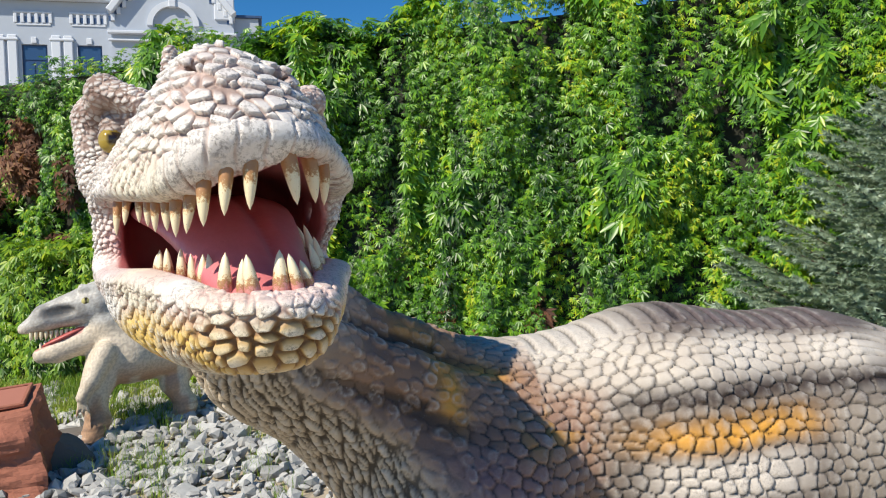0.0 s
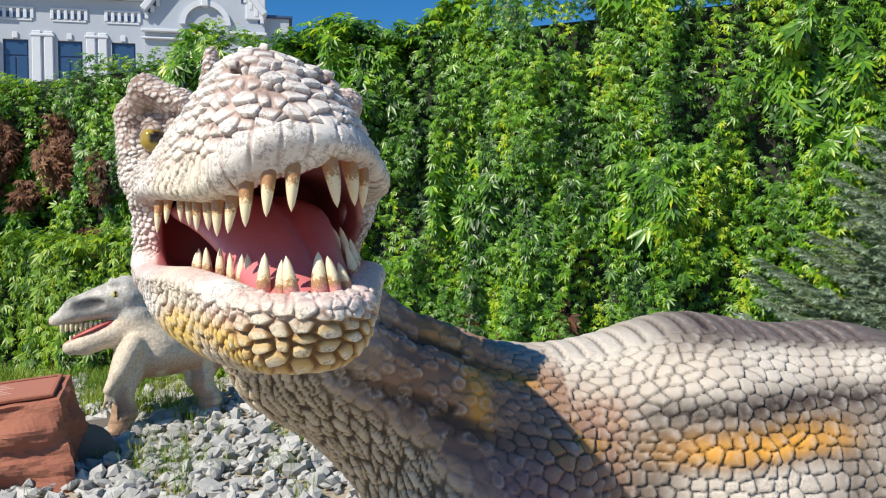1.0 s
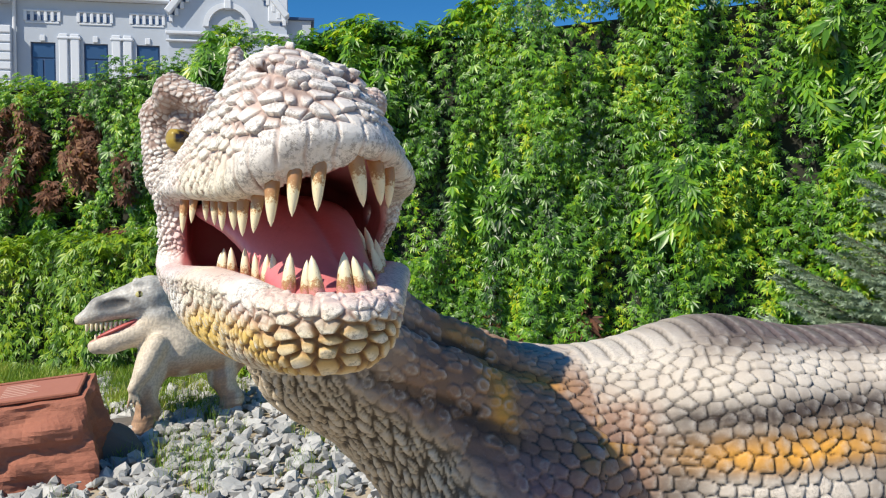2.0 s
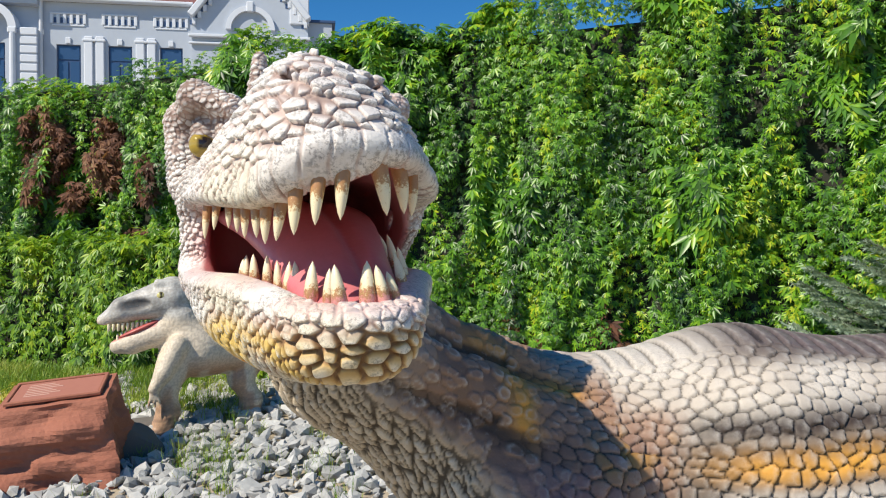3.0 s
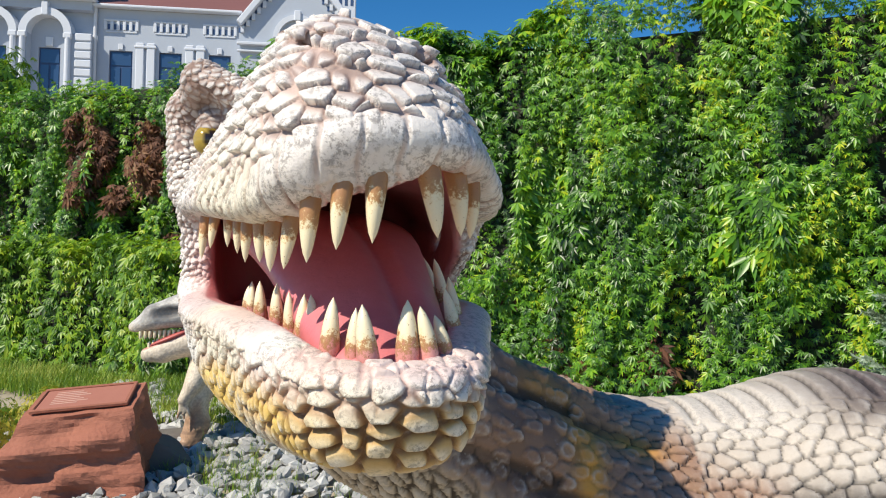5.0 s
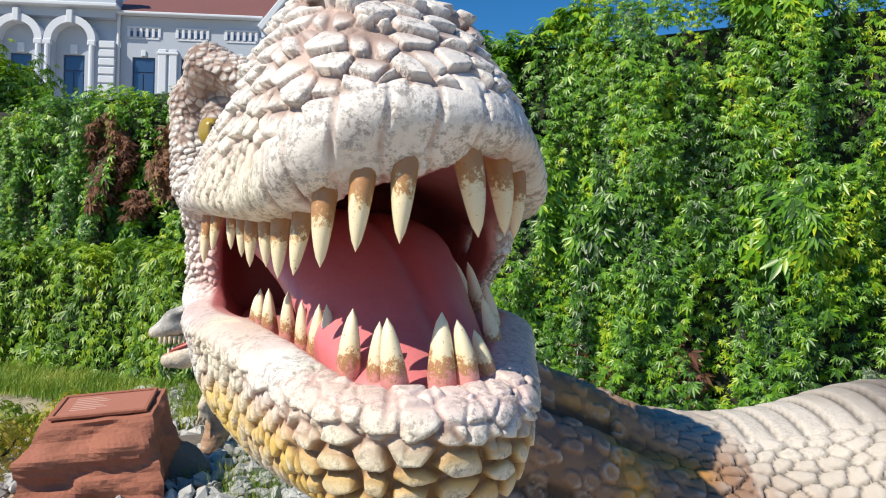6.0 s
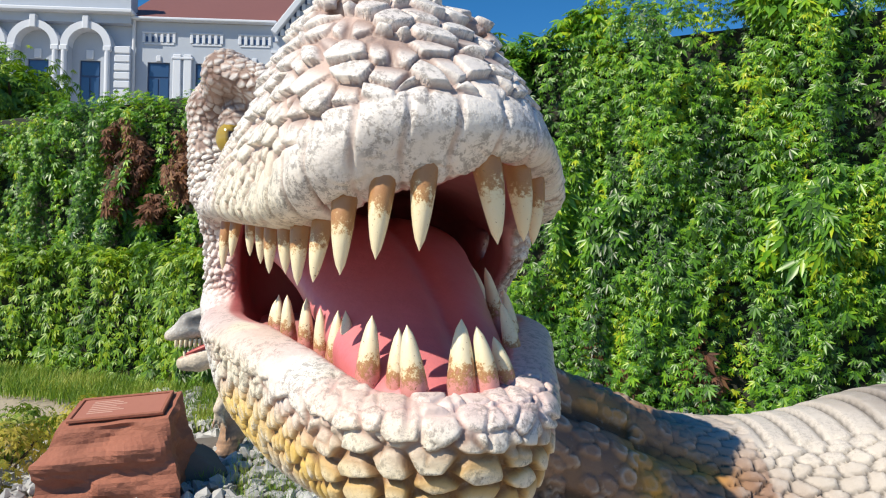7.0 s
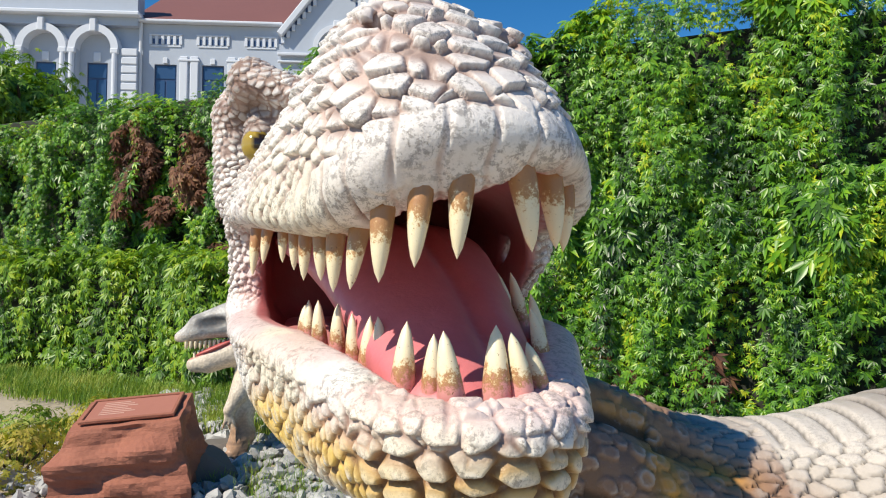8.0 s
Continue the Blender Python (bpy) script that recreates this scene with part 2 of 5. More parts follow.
def skin_of(field, lo, h):
    """The skin where the field is nought: places and four-cornered faces (surface nets)."""
    f = np.pad(field, 1, constant_values=1.0)
    lo = np.array(lo) - h
    ins = f < 0
    nx, ny, nz = f.shape
    mixed = np.zeros((nx - 1, ny - 1, nz - 1), np.int8)
    for i in (0, 1):
        for j in (0, 1):
            for k in (0, 1):
                mixed += ins[i:nx - 1 + i, j:ny - 1 + j, k:nz - 1 + k]
    cells_ = np.argwhere((mixed > 0) & (mixed < 8))
    idx = np.full(mixed.shape, -1, np.int64)
    idx[tuple(cells_.T)] = np.arange(len(cells_))
    acc, cnt = np.zeros((len(cells_), 3)), np.zeros(len(cells_))
    corner = [(i, j, k) for i in (0, 1) for j in (0, 1) for k in (0, 1)]
    vals = {c: f[tuple((cells_ + np.array(c)).T)] for c in corner}
    for c in corner:
        for ax in range(3):
            if c[ax]:
                continue
            d = list(c)
            d[ax] = 1
            va, vb = vals[c], vals[tuple(d)]
            m = (va < 0) != (vb < 0)
            t = np.where(m, va / np.where(m, va - vb, 1), 0)
            p = np.array(c, float) + np.zeros((len(cells_), 1))
            p[:, ax] += t
            acc[m] += p[m]
            cnt[m] += 1
    verts = lo + (cells_ + acc / cnt[:, None]) * h
    faces = []
    for ax in range(3):
        u, v = (ax + 1) % 3, (ax + 2) % 3
        sl = [slice(None)] * 3
        s2 = list(sl)
        sl[ax], s2[ax] = slice(0, -1), slice(1, None)
        a, b = ins[tuple(sl)], ins[tuple(s2)]
        e = np.argwhere(a != b)
        e = e[(e[:, u] > 0) & (e[:, v] > 0)]
        flip = a[tuple(e.T)]
        q = []
        for du, dv in ((1, 1), (0, 1), (0, 0), (1, 0)):
            c = e.copy()
            c[:, u] -= du
            c[:, v] -= dv
            q.append(idx[tuple(c.T)])
        q = np.stack(q, 1)
        q[~flip] = q[~flip][:, ::-1]
        faces.append(q)
    faces = np.concatenate(faces)
    return verts, faces[(faces >= 0).all(1)]


def normals_of(v, f):
    n = np.zeros_like(v)
    fn = np.cross(v[f[:, 2]] - v[f[:, 0]], v[f[:, 3]] - v[f[:, 1]])
    for k in range(4):
        np.add.at(n, f[:, k], fn)
    return n / np.maximum(np.linalg.norm(n, axis=1), 1e-9)[:, None]


def relax(v, f, times=2):
    """Evens a skin out."""
    for _ in range(times):
        s, c = np.zeros_like(v), np.zeros(len(v))
        for k in range(4):
            for j in (1, 3):
                np.add.at(s, f[:, k], v[f[:, (k + j) % 4]])
                np.add.at(c, f[:, k], 1)
        v = v * 0.4 + 0.6 * s / np.maximum(c, 1)[:, None]
    return v


def finer(v, f):
    """Splits each four-cornered face in four."""
    e = np.sort(np.stack([f, np.roll(f, -1, 1)], -1).reshape(-1, 2), 1)
    key, back = np.unique(e[:, 0] * len(v) + e[:, 1], return_inverse=True)
    mids = (v[key // len(v)] + v[key % len(v)]) / 2
    m = back.reshape(-1, 4) + len(v)
    c = np.arange(len(f)) + len(v) + len(mids)
    quads = [np.stack([f[:, k], m[:, k], c, m[:, k - 1]], 1) for k in range(4)]
    return np.concatenate([v, mids, v[f].mean(1)]), np.concatenate(quads)


def mixc(a, b, t):
    return a + (np.asarray(b) - a) * np.clip(t, 0, 1)[:, None]


class Body:
    """Gathers skins with their paint into one mesh."""

    def __init__(self):
        self.v, self.f, self.m, self.c, self.r, self.n = [], [], [], [], [], 0

    def add(self, v, f, mat, paint, relief):
        self.v.append(v), self.f.append(f + self.n), self.c.append(paint), self.r.append(relief)
        self.m.append(np.full(len(f), mat) if np.isscalar(mat) else mat)
        self.n += len(v)

    def make(self, name, hide):
        v, f = np.concatenate(self.v), np.concatenate(self.f)
        me = mesh_of(name, v, f, [hide, MOUTH, TOOTH, EYE], True)
        me.polygons.foreach_set("material_index", np.concatenate(self.m).astype(np.int32))
        c = np.concatenate(self.c)
        me.attributes.new("paint", "FLOAT_COLOR", "POINT").data.foreach_set("color", np.concatenate([c, np.ones((len(c), 1))], 1).astype(np.float32).ravel())
        me.attributes.new("relief", "FLOAT", "POINT").data.foreach_set("value", np.concatenate(self.r).astype(np.float32))
        return me


def scales(v, n, size, flow, seed, height, warp=0.0, tilt=0.5, groove=0.30):
    """Lays overlapping scales on a skin. size: metres a cell along x, y, z. Returns the new places, the relief in 0..1 and a random number a scale."""
    p = v.copy()
    if warp:
        p = p + (np.stack([vnoise(v * 9 + k * 7, seed + k) for k in range(3)], 1) - 0.5) * warp
    q = p / np.array(size)
    f1, f2, way, rnd = worley(q, seed)
    dome = step(0.0, groove, f2 - f1)
    lean = np.clip((way * np.array(flow)).sum(1), -0.6, 0.6)
    rel = dome * (0.80 + tilt * lean + 0.10 * (0.5 - f1))
    return v + n * (height * (rel - 0.5))[:, None], np.clip(rel, 0, 1), rnd


def shingle(u, w, seed, jitter=0.5, groove=0.2, tilt=0.7):
    """Staggered scales laid on two surface coordinates, each raised towards growing -u: the nearest distance, the relief in 0..1 and a random number a scale."""
    base = np.stack([np.floor(u), np.floor(w)], 1).astype(np.int64)
    f1, f2 = np.full(len(u), 9.0), np.full(len(u), 9.0)
    wu, rnd = np.zeros(len(u)), np.zeros(len(u))
    for dw in (-1, 0, 1):
        for du in (-2, -1, 0, 1):
            c = base + np.array((du, dw))
            r = lattice(np.stack([c[:, 0], c[:, 1], np.zeros(len(u), np.int64)], 1), seed)
            pu = c[:, 0] + 0.5 * (c[:, 1] % 2) + 0.5 + (r[:, 0] - 0.5) * jitter
            pw = c[:, 1] + 0.5 + (r[:, 1] - 0.5) * jitter
            a, b = u - pu, w - pw
            l = np.sqrt(a * a + b * b)
            near = l < f1
            f2 = np.where(near, f1, np.minimum(f2, l))
            wu[near], rnd[near] = a[near], r[near, 2]
            f1 = np.where(near, l, f1)
    dome = step(0.0, groove, f2 - f1)
    return f1, np.clip(dome * (0.78 - tilt * np.clip(wu, -0.6, 0.6) * 0.6 + 0.2 * (0.4 - f1)), 0, 1), rnd


# ---- ground ----


def rise(y):
    """The bed climbs gently towards the hedge."""
    return 0.30 * min(1.0, max(0.0, (y - 4.4) / 2.4))


bm = bmesh.new()
bmesh.ops.create_grid(bm, x_segments=120, y_segments=120, size=60)
for v in bm.verts:
    v.co.z = 0.02 * noise.noise(v.co * 0.7) - 0.02 + rise(v.co.y)
ground = part("ground", bm, SOIL)
tagged(ground, "pale sandy soil under loose crushed grey stone", "ground", kind="structure")

# ---- the large statue ----
HEAD = Matrix.Translation((-0.40, 1.33, 1.55)) @ Matrix(((0.44, -0.898, 0, 0), (-0.898, -0.44, 0, 0), (0, 0, 1, 0), (0, 0, 0, 1)))
# head axes: x towards the snout, y towards the animal's right, z up
UP_A, UP_W = (-0.25, -0.1, 0, 0.1, 0.2, 0.3, 0.4, 0.45, 0.49, 0.52), (0.15, 0.19, 0.203, 0.200, 0.186, 0.158, 0.118, 0.097, 0.072, 0.034)
UP_T = (0.20, 0.235, 0.245, 0.240, 0.245, 0.250, 0.228, 0.192, 0.145, 0.10)
LO_A, LO_W = (-0.25, -0.1, 0, 0.1, 0.2, 0.3, 0.4, 0.46, 0.50, 0.53), (0.14, 0.18, 0.196, 0.192, 0.174, 0.144, 0.106, 0.082, 0.058, 0.028)
LO_B = (-0.12, -0.165, -0.19, -0.205, -0.21, -0.21, -0.20, -0.19, -0.175, -0.15)


def lip_up(a, s):
    """The edge of the upper lip, which stands higher on the animal's left."""
    right = np.interp(a, (-0.1, 0.1, 0.2, 0.28, 0.36, 0.42, 0.47, 0.51), (0.052, 0.050, 0.046, 0.038, 0.030, 0.036, 0.052, 0.078))
    left = np.interp(a, (-0.1, 0.1, 0.2, 0.3, 0.4, 0.45, 0.51), (0.055, 0.050, 0.052, 0.062, 0.072, 0.077, 0.080))
    return right + (left - right) * step(0.035, -0.02, s)


def lip_low(a):
    return np.interp(a, (-0.1, 0.03, 0.25, 0.36, 0.47, 0.53), (-0.040, -0.058, -0.060, -0.072, -0.094, -0.094))


def mid_up(a):
    return np.interp(a, (0.10, 0.30, 0.45), (0.0, 0.008, 0.024))


def mid_low(a):
    return np.interp(a, (0.10, 0.35), (0.0, 0.017))


def smoothed(a, xs, ys):
    """A profile read off with its corners softened."""
    return sum(np.interp(a + d, xs, ys) for d in (-0.03, -0.015, 0, 0.015, 0.03)) / 5


def tooth(base, tip, r, bend, sides=10, rings=9):
    """A curved fang from its root to its tip: places, faces, and how far up each place is."""
    base, tip, bend = np.array(base), np.array(tip), np.array(bend)
    ax = tip - base
    z = ax / np.linalg.norm(ax)
    x = np.cross(z, (0.3, 1, 0.2))
    x /= np.linalg.norm(x)
    y = np.cross(z, x)
    v, up = [], []
    for i in range(rings):
        t = i / (rings - 1)
        c = base + ax * t + bend * math.sin(math.pi * t) * 0.5
        rr = r * (1 - t ** 2.3) * 0.78 + r * 0.26 * math.sqrt(max(0, 1 - t ** 8)) + 1e-4
        for k in range(sides):
            g = 2 * math.pi * k / sides
            v.append(c + (x * math.cos(g) + y * math.sin(g) * 0.86) * rr)
            up.append(t)
    f = [[i * sides + k, i * sides + (k + 1) % sides, (i + 1) * sides + (k + 1) % sides, (i + 1) * sides + k] for i in range(rings - 1) for k in range(sides)]
    return np.array(v), np.array(f), np.array(up)


def head_into(body):
    h = 0.0033
    lo, hi = (-0.24, -0.25, -0.25), (0.56, 0.25, 0.38)
    P, n = grid(lo, hi, h)
    a, s, z = P
    A1 = a.ravel()
    wu, tu = (smoothed(A1, UP_A, t).reshape(-1, 1, 1).astype(np.float32) for t in (UP_W, UP_T))
    wl, bl = (smoothed(A1, LO_A, t).reshape(-1, 1, 1).astype(np.float32) for t in (LO_W, LO_B))
    lu, ll = lip_up(A1.reshape(-1, 1, 1), s).astype(np.float32), lip_low(A1).reshape(-1, 1, 1).astype(np.float32)
    full = np.zeros(n, np.float32)

    shift = np.interp(A1, (0.10, 0.32), (0.0, 0.22)).reshape(-1, 1, 1).astype(np.float32)

    def dome(w, z0, hgt, p, skew=0.0):
        q = ((np.abs(s - skew) / w) ** p + (np.abs(z - z0) / hgt) ** p) ** (1 / p)
        return (q - 1) * np.minimum(w, hgt) * 0.8

    # skull over the upper lip, rolled under at the lip
    roof = np.interp(A1, (-0.05, 0.06, 0.28, 0.40, 0.5), (2.5, 1.6, 1.52, 1.80, 2.15)).reshape(-1, 1, 1).astype(np.float32)
    mu, ml = mid_up(A1).reshape(-1, 1, 1).astype(np.float32), mid_low(A1).reshape(-1, 1, 1).astype(np.float32)
    up = dome(wu, lu + 0.012, tu - lu - 0.012, roof, shift * np.clip(z - 0.05, 0, 1) + mu)
    up = smax(up, lu - z, 0.02)
    up = smax(up, a - 0.513, 0.05)
    lip = np.abs(z - lu - 0.012)
    up = up - 0.004 * np.exp(-(lip / 0.018) ** 2) * (a > 0.02)
    # brows, crest and cheek
    for sd in (1, -1):
        up = smin(up, cone(P, (-0.10, sd * 0.190, 0.215), (-0.01, sd * 0.180, 0.245), 0.034, 0.026), 0.02)
        up = smin(up, cone(P, (-0.01, sd * 0.180, 0.245), (0.05, sd * 0.125, 0.222), 0.026, 0.018), 0.02)
        up = smin(up, ball(P, (-0.035, sd * 0.105, 0.19), (0.065, 0.06, 0.055)), 0.02)
        up = smin(up, cone(P, (-0.085, sd * 0.200, 0.21), (-0.075, sd * 0.200, 0.10), 0.032, 0.026), 0.02)
    up = smin(up, cone(P, (-0.085, 0.066, 0.240), (-0.080, 0.062, 0.340), 0.026, 0.013), 0.012)
    up = smin(up, cone(P, (-0.075, 0.022, 0.240), (-0.085, 0.024, 0.318), 0.028, 0.014), 0.012)
    up = smin(up, ball(P, (0.380, 0.080, 0.180), (0.032, 0.024, 0.024)), 0.02)
    up = smin(up, ball(P, (0.380, -0.020, 0.180), (0.032, 0.024, 0.024)), 0.02)
    for sd in (1, -1):
        up = smax(up, -ball(P, (0.012, sd * 0.194, 0.170), (0.056, 0.046, 0.052)), 0.012)
        up = smax(up, -cone(P, (0.432, 0.034 + sd * 0.060, 0.190), (0.395, 0.034 + sd * 0.040, 0.176), 0.0125, 0.010), 0.005)
        up = smin(up, ball(P, (-0.030, sd * 0.166, 0.176), (0.028, 0.024, 0.044)), 0.006)
    # lower jaw
    low = dome(wl, ll - 0.02, ll - 0.02 - bl, 2.6, ml)
    low = smax(low, z - ll, 0.022)
    low = smax(low, a - 0.520, 0.05)
    low = low - 0.005 * np.exp(-(np.abs(z - ll + 0.014) / 0.018) ** 2)
    # the back of the head with the jaw muscle
    back = smin(ball(P, (-0.13, 0, 0.03), (0.15, 0.195, 0.215)), cone(P, (-0.09, 0.14, -0.06), (-0.05, 0.15, 0.07), 0.062, 0.055), 0.03)
    back = smin(back, cone(P, (-0.09, -0.14, -0.06), (-0.05, -0.15, 0.07), 0.062, 0.055), 0.03)
    back = smin(back, cone(P, (-0.03, -0.168, -0.04), (0.085, -0.165, 0.03), 0.028, 0.032), 0.02)
    outer = smin(smin(up, low, 0.012), back, 0.03)
    # the hollow of the mouth
    cw = np.minimum(wu, wl) - 0.034
    mid = (lu + ll) / 2
    top = (lu + 0.055) - mid
    hollow = dome(np.maximum(cw, 0.01), mid, np.maximum(top, 0.04), 3.0, (mu + ml) / 2)
    hollow = smax(hollow, a - 0.475, 0.04)
    hollow = smax(hollow, -0.13 - a, 0.06)
    f = smax(outer, -hollow, 0.008)
    inner = (-hollow - outer)
    v, q = skin_of(f + full, lo, h)
    v, q = finer(relax(v, q, 1), q)
    v = relax(v, q, 1)
    nn = normals_of(v, q)
    ci = tuple(np.clip(np.round((v[:, i] - lo[i]) / h).astype(int), 0, n[i] - 1) for i in range(3))
    wet = step(-0.010, 0.004, (inner + full)[ci])
    A, S, Z = v.T
    gap = step(0.004, -0.008, np.abs(S - 0.5 * (mid_up(A) + mid_low(A))) - np.minimum(smoothed(A, UP_A, UP_W), smoothed(A, LO_A, LO_W)) + 0.022)
    wet = np.maximum(wet, gap * step(-0.16, -0.12, A) * step(0.30, 0.20, A) * step(0.012, 0.002, Z - lip_up(A, S)) * step(-0.03, -0.01, Z - lip_low(A)))
    # scales: large flat pads on the snout, wrinkled skin round the eye, columns of upright ribs on cheek and jaw
    big = step(0.16, 0.34, A + 0.5 * (Z - 0.12))
    jaw = step(0.0, -0.03, Z - lip_low(A) + 0.012)
    # the way round the muzzle, along both sides and over the front
    run = np.where(A >= 0.30, -0.16 * np.arctan2(S - 0.02, A - 0.30), -np.sign(S - 0.02) * (0.251 + 0.30 - A))
    v1, r1, k1 = scales(v, nn, (0.026, 0.023, 0.019), (-0.5, 0, -1.0), 5, 0.0068, 0.014, 1.0, 0.16)
    v2, r2, k2 = scales(v, nn, (0.014, 0.013, 0.010), (0.6, 0, -1.0), 9, 0.0048, 0.010, 1.0, 0.18)
    n_ = (np.stack([vnoise(v * 24 + 9 * k, 80 + k) for k in range(2)], 1) - 0.5)
    dj, rj, kj = shingle((Z + 0.35 * run) / 0.019 + 0.5 * n_[:, 0], run / 0.0120 + 0.5 * n_[:, 1], 13, 0.55, 0.42)
    dk, rk, kk = shingle((Z + 0.1 * run) / 0.018 + 0.6 * n_[:, 0], run / 0.022 + 0.6 * n_[:, 1], 14, 0.6, 0.42)
    dc, rc, kc = shingle((Z - 0.1 * run) / 0.026 + 0.4 * n_[:, 0], run / 0.0150 + 0.4 * n_[:, 1], 17, 0.5, 0.28)
    chin = step(0.405, 0.455, A + 0.12 * np.clip(-S, 0, 1))
    r3 = rj + (rk - rj) * chin
    v3 = v + nn * ((0.0070 + 0.004 * chin) * (r3 - 0.5))[:, None]
    v4 = v + nn * (0.0055 * (rc - 0.5))[:, None]
    cheek = step(0.095, 0.070, Z) * step(0.08, 0.16, A) * step(0.455, 0.40, A) * (1 - jaw) * (Z > 0)
    w1, w3, w4 = (big * (1 - jaw) * (1 - cheek))[:, None], jaw[:, None], cheek[:, None]
    w2 = 1 - w1 - w3 - w4
    vs = v1 * w1 + v2 * w2 + v3 * w3 + v4 * w4
    rel = r1 * w1[:, 0] + r2 * w2[:, 0] + r3 * jaw + rc * cheek
    rnd = np.where(jaw > 0.5, kj, np.where(big > 0.5, k1, k2))
    # the lips are broad smooth folds cut by short grooves
    fold = 0.5 + 0.5 * np.cos(2 * np.pi * (run + 0.008 * vnoise(v * 30)) / 0.027)
    cut = 1 - (0.80 - 0.45 * step(0.42, 0.47, A)) * step(0.90, 1.0, fold) - 0.30 * vnoise(v * 40, 16)
    lipu = np.exp(-(((Z - lip_up(A, S) - 0.016) / (0.016 + 0.008 * step(0.3, 0.45, A))) ** 4)) * (Z > 0) * step(0.30, 0.40, A)
    vl = v + nn * ((cut - 0.5) * 0.007)[:, None]
    vs = vs + (vl - vs) * lipu[:, None]
    rel = rel + (cut - rel) * lipu
    rim_ = np.exp(-(((Z - lip_low(A) + 0.004) / 0.016) ** 4)) * (Z < 0) * (1 - 0.45 * chin)
    rim_cut = 0.62 - 0.45 * step(0.90, 1.0, 0.5 + 0.5 * np.cos(2 * np.pi * (run + 0.01 * n_[:, 0]) / 0.026)) * chin
    vs = vs + (v + nn * (0.006 * (rim_cut - 0.5))[:, None] - vs) * rim_[:, None]
    rel = rel + (0.85 * rim_cut / 0.62 - rel) * rim_
    dry = (1 - wet) * (1 - 0.45 * step(0.10, 0.02, A) * step(0.13, 0.18, Z))
    v = v + (vs - v) * dry[:, None]
    rel = rel * dry
    # paint
    n1, n2 = vnoise(v * 14, 21), vnoise(v * 45, 22)
    groove = 1 - step(0.15, 0.68, rel)
    c = np.tile((0.78, 0.765, 0.735), (len(v), 1))
    c = mixc(c, (0.66, 0.60, 0.57), 0.6 * step(0.45, 0.8, n1))
    c = mixc(c, (0.70, 0.62, 0.40), 0.5 * step(0.35, 0.75, vnoise(v * 11 + 5, 31)) * step(0.10, 0.25, A) * step(0.16, 0.06, Z))
    c = mixc(c, (0.46, 0.43, 0.42), 0.65 * step(0.14, 0.02, A) * step(0.40, 0.60, vnoise(v * 30, 74)) * step(0.0, 0.05, Z))
    # brown groove paint, then a deeper brown that imitates the scales' shadowed edges
    c = mixc(c, (0.34, 0.215, 0.175), groove * 0.85)
    c = mixc(c, (0.17, 0.10, 0.075), groove * step(0.42, 0.62, n2) * 0.8)
    c = mixc(c, (0.66, 0.52, 0.48), 0.3 * step(0.45, 0.7, vnoise(v * 7 + 3, 73)) * step(0.0, 0.1, Z) * (1 - step(0.6, 0.8, rel) * 0.6))
    low_ = Z + 0.03 * (n1 - 0.5) + 0.03 * step(0.30, 0.05, A)
    under = jaw * step(-0.105, -0.145, low_)
    brown = jaw * step(-0.095, -0.125, low_)
    c = mixc(c, (0.36, 0.22, 0.15), brown * (1 - step(0.60, 0.90, rel)) * (0.6 + 0.4 * chin))
    c = mixc(c, (0.74, 0.50, 0.10), under * 0.85 * step(0.30, 0.55, vnoise(v * 9 + 2, 33)) * (1 - 0.5 * chin))
    c = mixc(c, (0.76, 0.30, 0.03), under * step(0.42, 0.2, A) * 0.75 * step(0.35, 0.6, n1))
    c = mixc(c, (0.17, 0.085, 0.045), jaw * (1 - step(0.20, 0.65, rel)) * (0.45 + 0.4 * np.maximum(under, brown * chin)))
    c = mixc(c, (0.78, 0.74, 0.66), under * step(0.80, 0.95, rel) * step(0.42, 0.55, n2) * 0.8)
    c = mixc(c, (0.66, 0.40, 0.38), jaw * step(0.5, 0.75, vnoise(v * 16, 41)) * (1 - under) * 0.35)
    # sockets darkened in the paint to imitate the shade under the brows
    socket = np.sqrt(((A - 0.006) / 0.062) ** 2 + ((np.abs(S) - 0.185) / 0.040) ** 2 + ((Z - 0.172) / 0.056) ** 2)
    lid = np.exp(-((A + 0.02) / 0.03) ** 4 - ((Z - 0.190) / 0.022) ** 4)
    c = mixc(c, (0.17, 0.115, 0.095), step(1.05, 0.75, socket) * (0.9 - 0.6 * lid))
    c = mixc(c, (0.23, 0.12, 0.10), np.exp(-((A - 0.415) / 0.020) ** 2 - ((Z - 0.186) / 0.014) ** 2 - ((np.abs(S - 0.034) - 0.050) / 0.016) ** 2) * 0.9)
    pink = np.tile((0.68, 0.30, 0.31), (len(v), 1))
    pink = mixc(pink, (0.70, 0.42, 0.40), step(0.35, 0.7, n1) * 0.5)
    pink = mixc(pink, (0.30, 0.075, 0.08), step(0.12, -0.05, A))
    gum = np.exp(-((Z - lip_low(A) + 0.002) / 0.013) ** 2) * step(0.05, -0.02, Z)
    c = mixc(c, (0.68, 0.47, 0.45), gum * 0.6 * step(0.3, 0.5, vnoise(v * 20, 43) + 0.4 * (np.abs(S) < np.interp(A, LO_A, LO_W) - 0.012)))
    corner = np.exp(-((A + 0.005) / 0.035) ** 2 - ((Z + 0.02) / 0.045) ** 2)
    c = mixc(c, (0.66, 0.38, 0.37), corner * 0.9)
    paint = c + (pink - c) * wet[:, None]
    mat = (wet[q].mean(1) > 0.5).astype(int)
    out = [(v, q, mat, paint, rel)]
    # tongue
    P2, n2_ = grid((-0.12, -0.16, -0.16), (0.44, 0.16, 0.10), 0.006)
    tg = None
